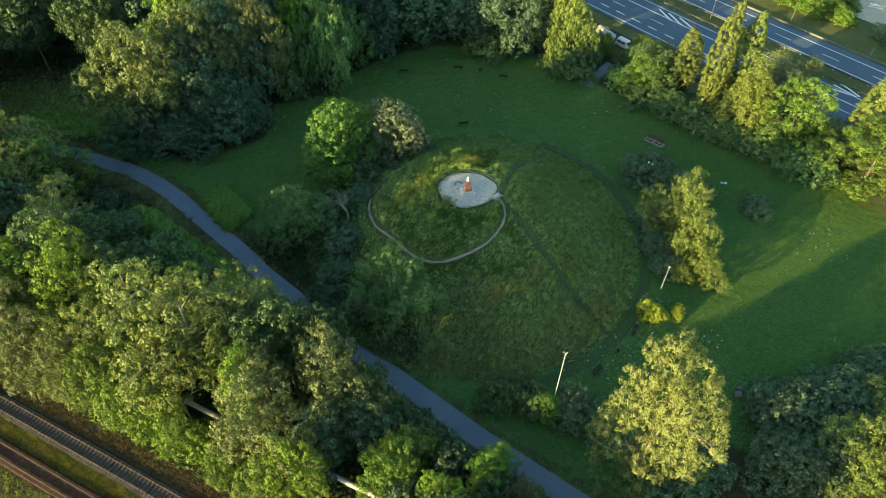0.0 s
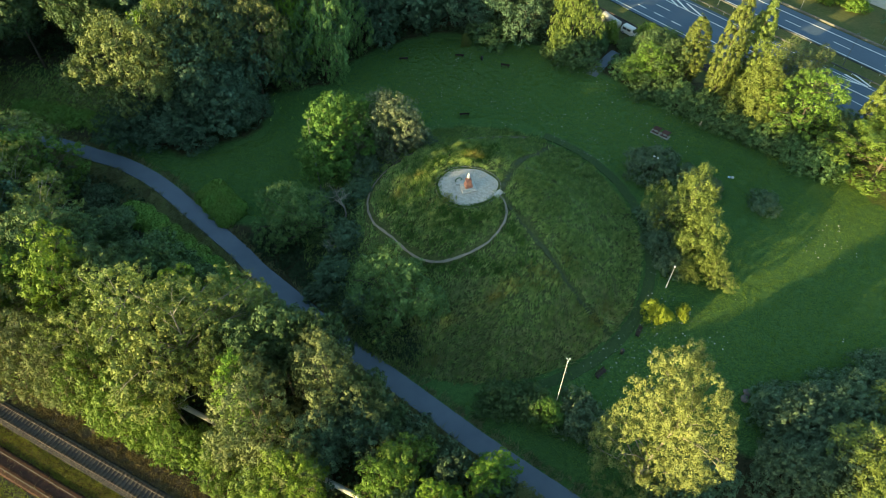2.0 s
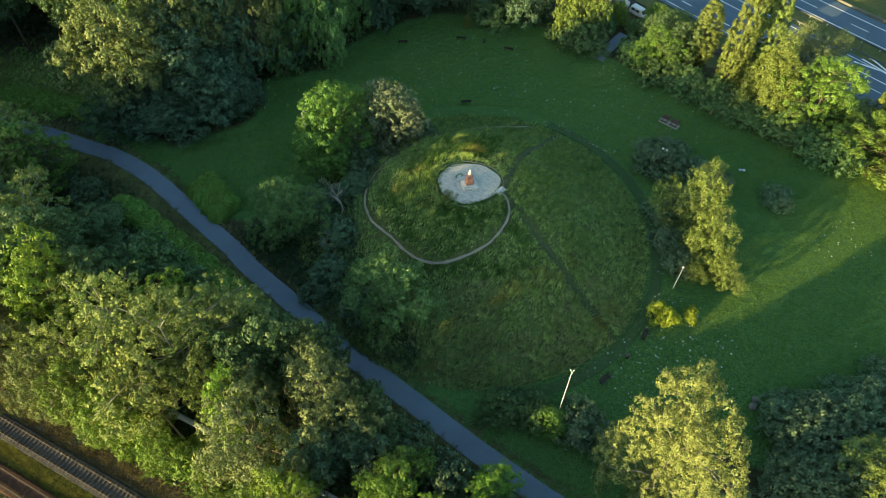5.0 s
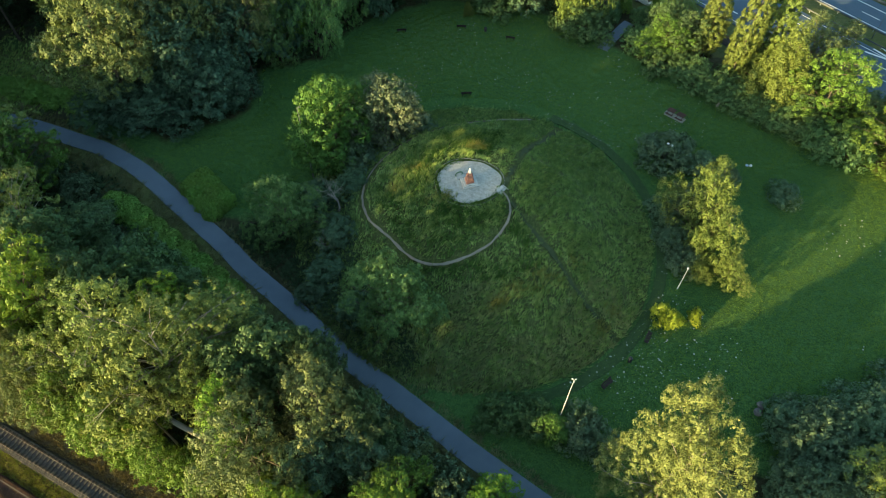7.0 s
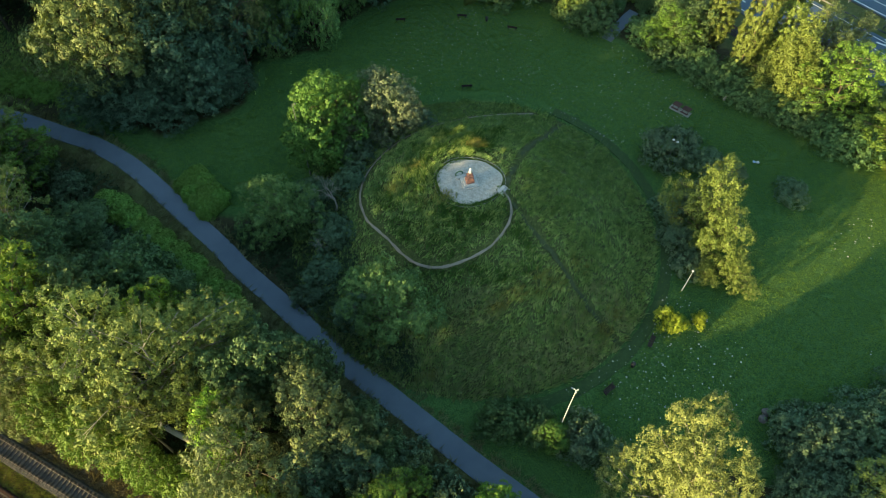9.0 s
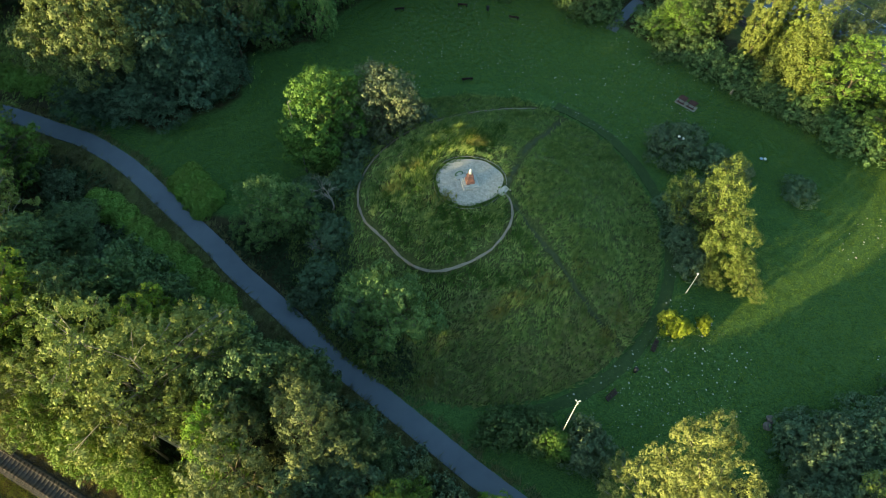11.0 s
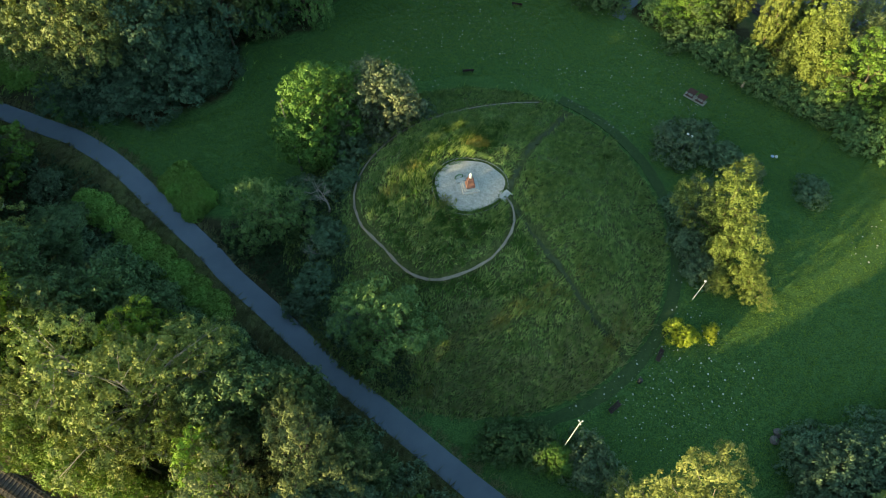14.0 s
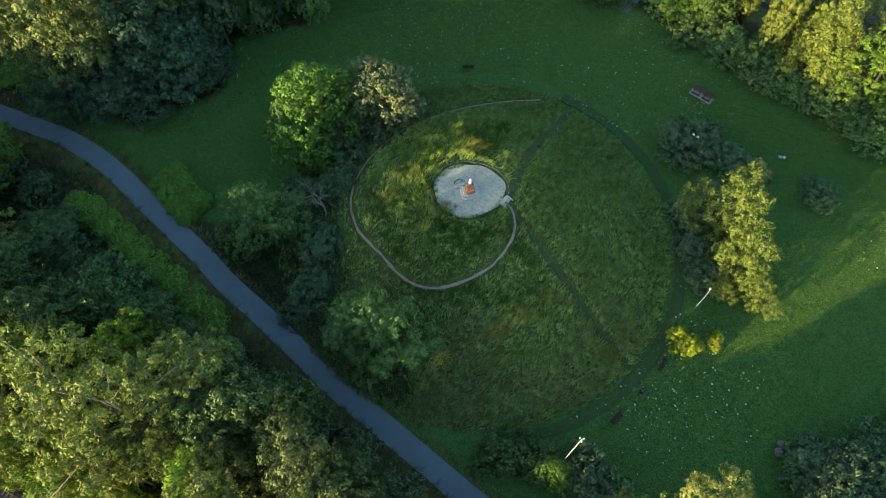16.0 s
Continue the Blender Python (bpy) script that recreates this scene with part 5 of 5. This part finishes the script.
plant(hedge1, [(7.9, 44.8, 3.6, 3.0), (12.0, 44.4, 3.4, 2.8)], "mid-green bush beside the tall lamp mast")
plant(shrub1, [(38.1, 91.8, 4.2, 4.4)])
plant(shrub2, [(18.4, 42.3, 4.2, 3.4), (43.8, 88.4, 3.2, 3.0), (47.4, 86.4, 2.4, 2.2), (55.8, 82.8, 2.6, 2.5), (44.4, 43.6, 4, 3)])
plant(bigshrub, [(46.8, 41.2, 5.6, 5.4), (54.0, 42.8, 6.0, 5.6), (61.4, 46.8, 5.6, 5.0), (44, 35.0, 6.0, 5.2), (51.5, 36.0, 6.5, 6)])
plant(lone1, [(54.5, 35.8, 10, 5.0), (60.5, 39.5, 9, 4.5), (52, 29.5, 11, 5)], "yellow-green tree among dark thickets")
plant(mapleC, [(14.0, 42.6, 4.6, 2.0)], "young round fresh green tree on the lawn")
plant(cover1, [(-37.9 + 1.5 * a + 0.8 * b, 81.0 - 1.6 * a + 1.25 * b, 1.8, 1.5) for a in (-1.5, -0.5, 0.5, 1.5) for b in (-1, 0, 1)], "low rounded bright green bush beside the path", "bushes beside the path")
plant(column1, [(4.9, 132.6, 3.4, 0.7)], "slim young green tree on the far lawn")
HEDGE = "shrubs along the lawn's edge"
plant(hedge1, [(39.5, 122.5, 3.4, 4.2), (47.6, 112, 3.6, 4.4), (55.9, 104.6, 3.8, 4.6), (63.4, 99.0, 3.8, 4.6), (69.2, 93.0, 4.6, 4.6), (11.2, 137.1, 4, 6), (34.0, 131.3, 2.6, 2.4)], group=HEDGE)
plant(hedge1, [(43.3, 116.5, 3.4, 4.6), (52, 108.5, 3.8, 4.6), (59.8, 101.8, 3.8, 4.4), (65.8, 95.2, 4, 4), (28.3, 128.1, 5, 6), (35.0, 133.0, 3.0, 2.0), (40.6, 131.6, 2.4, 2.0)], group=HEDGE)
# beyond the motorway: bank with bushes, bare sandy ground, posts
plant(bush1, [(37.6, 135.0, 4.6, 1.7), (45.6, 133.6, 4.6, 2.6)], "yellow-green bush beside a parked van")
BANK = "bushes on the motorway bank"
plant(bush1, [(89.5, 160.0, 3.0, 3.4), (91.0, 158.6, 2.8, 3.0), (95.4, 153.4, 3.6, 3.4), (99.2, 149.0, 3.2, 2.6), (96.8, 152.8, 4.0, 3.2), (93.4, 155.8, 3.0, 3.0)], "sunlit yellow-green bush on the motorway bank", BANK)
plant(bush1, [(road_point(s, w).x, road_point(s, w).y, h, r) for s, w, h, r in ((-62, 175, 4, 4), (-54, 180, 3, 3), (-70, 177, 5, 5), (-80, 174, 5, 5), (-92, 176, 6, 5))], "sunlit yellow-green bush on the motorway bank", BANK)
plant(shrub1, [(road_point(s, w).x, road_point(s, w).y, h, r) for s, w, h, r in ((-40, 173.5, 2.6, 3.4), (-36, 169, 1.8, 2.6), (-32, 172, 2.8, 3.6), (-28, 170, 3, 4), (-24, 175, 4, 5))], "dark green bush on the motorway bank", BANK)
tagged(strip("sandy_ground", -60, -25, 177, 198, 0.06, M_SAND, thick=0.1), "bare pale sandy ground beyond the motorway bank", "ground", kind="structure")
for s, w, h, label in ((-58.5, 161.6, 9.0, "tall grey motorway lamp post"), (-72, 147.3, 8.0, "grey post on the central strip"), (-40, 147.3, 8.0, "grey post on the central strip")):
    p = road_point(s, w)
    build_lamp(p.x, p.y, h, M_DULLSTEEL, label, 1, 1.2, math.degrees(math.atan2(-ROAD_N.y, -ROAD_N.x)), 0.07, 0.18, M_DULLSTEEL)


def build_van(x, y, turn):
    """parked_van > body, roof, windscreen, windows, wheels with rims, lamps."""
    root = tagged(new("parked_van"), "pale silver van parked beside the railway track", "van")
    root.matrix_basis = pose(x, y, base_z(x, y), 0, 0, turn)
    bm = bmesh.new()
    rows = []
    for z, back, front, half in ((0.35, -2.1, 2.15, 0.86), (0.95, -2.15, 2.2, 0.9), (1.1, -2.12, 1.6, 0.88), (1.85, -2.0, 0.85, 0.74)):
        rows.append([bm.verts.new(v) for v in ((back, -half, z), (front, -half, z), (front, half, z), (back, half, z))])
    for p, q in zip(rows, rows[1:]):
        for k in range(4):
            bm.faces.new((p[k], p[(k + 1) % 4], q[(k + 1) % 4], q[k]))
    bm.faces.new(rows[-1]); bm.faces.new(rows[0][::-1])
    bmesh.ops.bevel(bm, geom=list(bm.edges), offset=0.05, segments=2, affect="EDGES")
    part("body", bm, M_LAMPWHITE, root)
    bm = bmesh.new(); box(bm, -0.58, 0, 1.90, 2.7, 1.42, 0.06, bevel=0.025); part("roof", bm, M_LAMPWHITE, root)
    bm = bmesh.new(); box(bm, 1.24, 0, 1.48, 0.03, 1.45, 0.78, 0, 0, -45, bevel=0.01); part("windscreen", bm, M_DARK, root)
    for side in (-1, 1):
        for cx in (-1.2, 0.0):
            bm = bmesh.new(); box(bm, cx, side * 0.83, 1.45, 1.0, 0.03, 0.48, 0, side * 10.5, bevel=0.01); part("window", bm, M_DARK, root)
        bm = bmesh.new(); box(bm, 2.17, side * 0.62, 0.78, 0.08, 0.32, 0.16, bevel=0.02); part("headlight", bm, M_STEEL, root)
        for cx in (-1.35, 1.35):
            bm = bmesh.new(); bmesh.ops.create_cone(bm, cap_ends=True, segments=18, radius1=0.33, radius2=0.33, depth=0.22, matrix=pose(cx, side * 0.80, 0.33, 90))
            wheel = part("wheel", bm, M_DARK, root)
            bm = bmesh.new(); bmesh.ops.create_cone(bm, cap_ends=True, segments=14, radius1=0.19, radius2=0.17, depth=0.24, matrix=pose(cx, side * 0.80, 0.33, 90))
            part("rim", bm, M_STEEL, wheel)


build_van(42.7, 137.4, math.degrees(math.atan2(ROAD_D.y, ROAD_D.x)))


def build_board_pile(x, y, turn):
    root = tagged(new("board_pile"), "loose pile of pale boards on bare sandy ground", "boards")
    root.matrix_basis = pose(x, y, 0.06, 0, 0, turn)
    for k, (dx, dy, dz, rz, long) in enumerate(((0, 0, 0.08, 0, 3.6), (0.2, 0.7, 0.08, 4, 3.2), (0, 1.4, 0.08, -3, 3.4), (0.3, 0.5, 0.2, 24, 2.8), (-0.6, 0.9, 0.2, 70, 2.2))):
        bm = bmesh.new(); box(bm, dx, dy, dz, long, 0.55, 0.12, rz, bevel=0.02); part("board", bm, M_SAND if k % 2 else M_WHITE, root)


build_board_pile(110.6, 156.2, -30)
p = road_point(-38.5, 162.0)
sign = tagged(new("road_sign"), "small green sign on a post beside the motorway", "road sign")
sign.matrix_basis = pose(p.x, p.y, 0, 0, 0, 40)
bm = bmesh.new(); box(bm, 0, 0, 0.9, 0.08, 0.08, 1.9, bevel=0.01); part("post", bm, M_STEEL, sign)
bm = bmesh.new(); box(bm, 0, 0.06, 1.7, 1.1, 0.05, 0.5, bevel=0.02); part("panel", bm, M_GREENPOST, sign, "plain green panel")


def build_dead_tree(x, y, h, seed, label):
    """Bare forked trunk with thinning branches."""
    rng = np.random.default_rng(seed)
    root = tagged(new("dead_tree"), label, "tree")
    root.matrix_basis = pose(x, y, ground_z(x, y) - 0.1)
    vs, fs = [], []
    def grow(p, d, length, r, level):
        q = p + d * length
        m = p.lerp(q, 0.5) + Vector(rng.normal(0, 0.05 * length, 3))
        tube(vs, fs, [p, m, q], [r, r * 0.8, r * 0.55], 5)
        if level:
            for k in range(3 if level > 1 else 4):
                e = (d + Vector(rng.normal(0, 0.55, 3)) + Vector((0, 0, 0.15))).normalized()
                grow(p.lerp(q, rng.uniform(0.55, 1.0)), e, length * rng.uniform(0.55, 0.8), r * 0.5, level - 1)
    grow(Vector((0, 0, -0.2)), Vector((0.05, 0.05, 1)).normalized(), h * 0.36, 0.022 * h, 4)
    t = new("trunk", mesh_of("trunk", vs, fs, M_DEADWOOD)); t.parent = root


def build_stump(x, y, h, label):
    """Broken upright stump: trunk with a split top and a stub of a branch."""
    root = tagged(new("tree_stump"), label, "stump")
    root.matrix_basis = pose(x, y, -0.05, 4, 3, 20)
    vs, fs = [], []
    tube(vs, fs, [(0, 0, 0), (0, 0, 0.25), (0.03, 0, h * 0.6), (0.06, 0.02, h)], [0.34, 0.24, 0.19, 0.12], 9)
    tube(vs, fs, [(0.03, 0, h * 0.55), (0.35, 0.1, h * 0.75), (0.55, 0.15, h * 0.95)], [0.09, 0.07, 0.03], 6)
    t = new("trunk", mesh_of("trunk", vs, fs, M_DEADWOOD, True)); t.parent = root


def build_litter(x, y, seed, mat, label):
    """Crumpled bag lying on the grass."""
    bm = bmesh.new()
    bmesh.ops.create_icosphere(bm, subdivisions=2, radius=0.28)
    for v in bm.verts:
        v.co *= 1 + 0.45 * noise.noise(v.co * 5 + Vector((seed, 3, 0)))
        v.co.z *= 0.5
    ob = part("plastic_bag", bm, mat)
    ob.matrix_basis = pose(x, y, 0.12, 0, 0, 50 * seed)
    tagged(ob, label, "litter")


build_stump(50.6, 105.0, 1.9, "broken grey tree stump in front of the hedge")
build_litter(52.7, 89.9, 1, M_LAMPWHITE, "crumpled white plastic bag on the lawn")
build_litter(52.1, 90.0, 4, M_BLUEBAG, "crumpled pale blue plastic bag on the lawn")
build_dead_tree(-16.3, 77.0, 9.0, 3, "bare grey dead tree with forked branches")
build_dead_tree(-18.2, 70.3, 6.0, 4, "small dead tree with dry tangled twigs")


# weeds and dry stalks along the railway
rng = np.random.default_rng(23)
def rail_weeds(name, label, n, bands, high, mat, seed, wide):
    s = rng.uniform(-95, 10, n)
    w = np.concatenate([rng.uniform(a, b, n // len(bands) + 1) for a, b in bands])[:n]
    p = np.stack([RAIL_DIR.x * s + RAIL_N.x * w, RAIL_DIR.y * s + RAIL_N.y * w], 1)
    k = np.array([noise.noise(Vector((x * 0.35, y * 0.35, seed))) for x, y in p]) > -0.5
    grass_tufts(name, p[k], rng.uniform(0.5, 1.1, k.sum()) * high, mat, label, 4, seed, wide, base_z, 0.5)


rail_weeds("trackside_weeds", "yellow-green weeds between the railway tracks", 21000, ((9.3, 11.6), (2.5, 6.5), (9.4, 11.4)), 0.24, M_TRACKWEED, 41, 0.04)
rail_weeds("trackside_stalks", "dry brown stalks on the railway's edge", 14000, ((14.3, 19.0), (9.3, 11.5), (14.2, 17.0), (14.2, 16.5), (6.7, 9.3), (9.2, 11.2)), 0.30, M_DRYGRASS, 42, 0.035)
rail_weeds("trackside_brush", "low green brush at the wood's edge", 3400, ((16.6, 22.0),), 0.7, M_WEEDS, 43, 0.07)


# shaggy verge along the asphalt
rng = np.random.default_rng(37)
line = np.array([(p.x, p.y) for p in catmull([(x, y, 0) for x, y in PATH[1:-2]], 0.25)])
way = np.gradient(line, axis=0)
way /= np.linalg.norm(way, axis=1, keepdims=True)
n = 9500
k = rng.integers(0, len(line), n)
off = np.where(rng.uniform(0, 1, n) < 0.82, -1.6 - 5.6 * rng.uniform(0, 1, n), 1.6 + 1.1 * rng.uniform(0, 1, n) ** 2)
vp = line[k] + np.stack([-way[k, 1], way[k, 0]], 1) * off[:, None]
vk = np.array([noise.noise(Vector((x * 0.3, y * 0.3, 51))) for x, y in vp]) + rng.normal(0, 0.25, n) > -0.2
grass_tufts("verge_grass", vp[vk], rng.uniform(0.14, 0.40, vk.sum()), M_VERGE, "shaggy dull grass on the path's verge", 4, 15, 0.045, base_z, 1.8, 0.3)
mp = np.stack([rng.normal(-80, 15, 4200), rng.normal(111.5, 5.5, 4200)], 1)
md, _ = seg_dist(mp[:, 0], mp[:, 1], PATH)
grass_tufts("meadow_grass", mp[md > 2.2], rng.uniform(0.2, 0.5, (md > 2.2).sum()), M_MOUNDGRASS, "rough pale meadow grass beyond the path", 4, 16, 0.06, base_z, 1.2, 0.4)
# undergrowth: leaf sprays over the wood's floor
def undergrowth(name, label, poly, n, high, seed, mat, away=2.6, size=(0.3, 0.75), thin=0.16):
    rng = np.random.default_rng(seed)
    px, py = np.array([p[0] for p in poly]), np.array([p[1] for p in poly])
    c = np.stack([rng.uniform(px.min(), px.max(), n * 3), rng.uniform(py.min(), py.max(), n * 3)], 1)
    c = c[inside(c[:, 0], c[:, 1], poly)]
    d, _ = seg_dist(c[:, 0], c[:, 1], PATH)
    c = c[d > away][:n]
    h = np.array([max(0.05, 0.5 + 0.9 * noise.noise(Vector((x * thin, y * thin, seed)))) for x, y in c]) * high
    p = np.repeat(c, 12, 0) + rng.normal(0, 0.45, (len(c) * 12, 2))
    z = np.repeat(h, 12) * rng.uniform(0.15, 1.1, len(p)) + [ground_z(x, y) for x, y in p]
    nrm = rng.normal(0, 0.5, (len(p), 3)) + np.array([0, 0, 0.9])
    me = leaf_quads(name, np.column_stack([p, z]), nrm, rng.uniform(*size, len(p)), mat, rng)
    tagged(new(name, me), label, "undergrowth", kind="stuff")


undergrowth("undergrowth", "dark brambles and saplings on the wood's floor", [(-130, 84), (-92, 64), (-62, 49.5), (-30, 34), (0, 19), (22, 22), (-2, 41), (-26, 61), (-50, 81), (-66, 91), (-100, 99), (-135, 104)], 3400, 1.6, 3, M_UNDER, 4.5)
undergrowth("scrub", "tangled low scrub between path and mound", [(-33, 74), (-28, 69), (-16, 58.5), (-6, 49.5), (-3, 53), (-12, 64), (-14.5, 76), (-13, 86), (-22, 84), (-27, 78)], 1100, 0.8, 4, M_UNDER, 2.4, (0.2, 0.5))
undergrowth("undergrowth", "dark undergrowth at the foot of the far wood", [(-48, 95), (-36, 101), (-35, 113.5), (-24, 118), (-20.5, 127), (-12, 134), (0, 139), (30, 131), (30, 140), (-40, 142), (-110, 140), (-110, 126), (-66, 124), (-64, 112), (-60, 99)], 2600, 2.0, 5, M_UNDER, 3.0)
# short grass over the whole lawn
rng = np.random.default_rng(29)
n = 1400000
lp = np.stack([rng.uniform(-62, 98, n), rng.uniform(26, 138, n)], 1)
dpath, _ = seg_dist(lp[:, 0], lp[:, 1], PATH)
lp = lp[inside(lp[:, 0], lp[:, 1], LAWN) & (np.hypot(lp[:, 0] - MX, lp[:, 1] - MY) > 28.4) & (dpath > 1.7)]
lp = lp[(np.hypot(lp[:, 0] - MX, lp[:, 1] - MY) > 30.9) | (rng.uniform(0, 1, len(lp)) < 0.34)]
tuft = 0.5 * (np.sin(lp[:, 0] * 1.9 + 2 * np.sin(lp[:, 1] * 0.7)) * np.sin(lp[:, 1] * 2.3 + 2 * np.sin(lp[:, 0] * 0.6))) + rng.normal(0, 0.3, len(lp))
lp = lp[tuft > -0.25]
nrm = rng.normal(0, 1, (len(lp), 3)) * np.array([1, 1, 0.25]) + np.array([0, 0, 0.2])
lz = np.array([base_z(x, y) for x, y in lp]) + rng.uniform(0.02, 0.10, len(lp))
me = leaf_quads("lawn_grass", np.column_stack([lp, lz]), nrm, rng.uniform(0.10, 0.195, len(lp)), M_LAWNBLADES, rng, 0.5, 1)
tagged(new("lawn_grass", me), "short green grass of the mown lawn", "grass", kind="stuff")
# pale fallen leaves strewn over the lawn
def curled_leaves(name, centre, size, mat, rng):
    """Dry leaves lying flat: uneven five-sided faces with lifted rims."""
    n = len(centre)
    ang = rng.uniform(0, 6.28, (n, 1)) + np.linspace(0, 2 * math.pi, 6)[:5] + rng.normal(0, 0.16, (n, 5))
    far = size[:, None] * rng.uniform(0.6, 1.2, (n, 5))
    co = centre[:, None, :] + np.stack([far * np.cos(ang), far * np.sin(ang), 0.35 * far * rng.uniform(0, 1, (n, 5))], 2)
    me = bpy.data.meshes.new(name)
    me.from_pydata(co.reshape(-1, 3).tolist(), [], np.arange(n * 5).reshape(n, 5).tolist())
    me.materials.append(mat)
    return me


rng = np.random.default_rng(19)
n = 6200
fp = np.stack([rng.uniform(-12, 70, n), rng.uniform(44, 132, n)], 1)
fd = np.array([noise.noise(Vector((x * 0.06, y * 0.06, 31))) + 0.5 * noise.noise(Vector((x * 0.3, y * 0.3, 2))) for x, y in fp])
near = (np.hypot(fp[:, 0] - 14, fp[:, 1] - 113) < 26) | (np.hypot(fp[:, 0] - 29, fp[:, 1] - 53) < 13)
fp = fp[inside(fp[:, 0], fp[:, 1], LAWN) & (np.hypot(fp[:, 0] - MX, fp[:, 1] - MY) > 29) & (fd + 0.3 * near - 0.35 * ((fp[:, 0] > 37) & (fp[:, 1] < 95)) > 0.12)]
more = np.stack([rng.normal(31, 6.5, 130), rng.normal(52.5, 4.5, 130)], 1)
more = more[inside(more[:, 0], more[:, 1], LAWN) & (np.hypot(more[:, 0] - MX, more[:, 1] - MY) > 28.5)]
fp = np.concatenate([fp, more])
me = curled_leaves("fallen_leaves", np.column_stack([fp, [base_z(x, y) + 0.11 for x, y in fp]]), 0.05 + 0.115 * rng.uniform(0, 1, len(fp)) ** 2.5, M_PALELEAF, rng)
tagged(new("fallen_leaves", me), "pale fallen leaves and scraps strewn over the lawn", "leaves", kind="stuff")
for p in protos:
    for o in (*p.children_recursive, p):
        bpy.data.objects.remove(o)
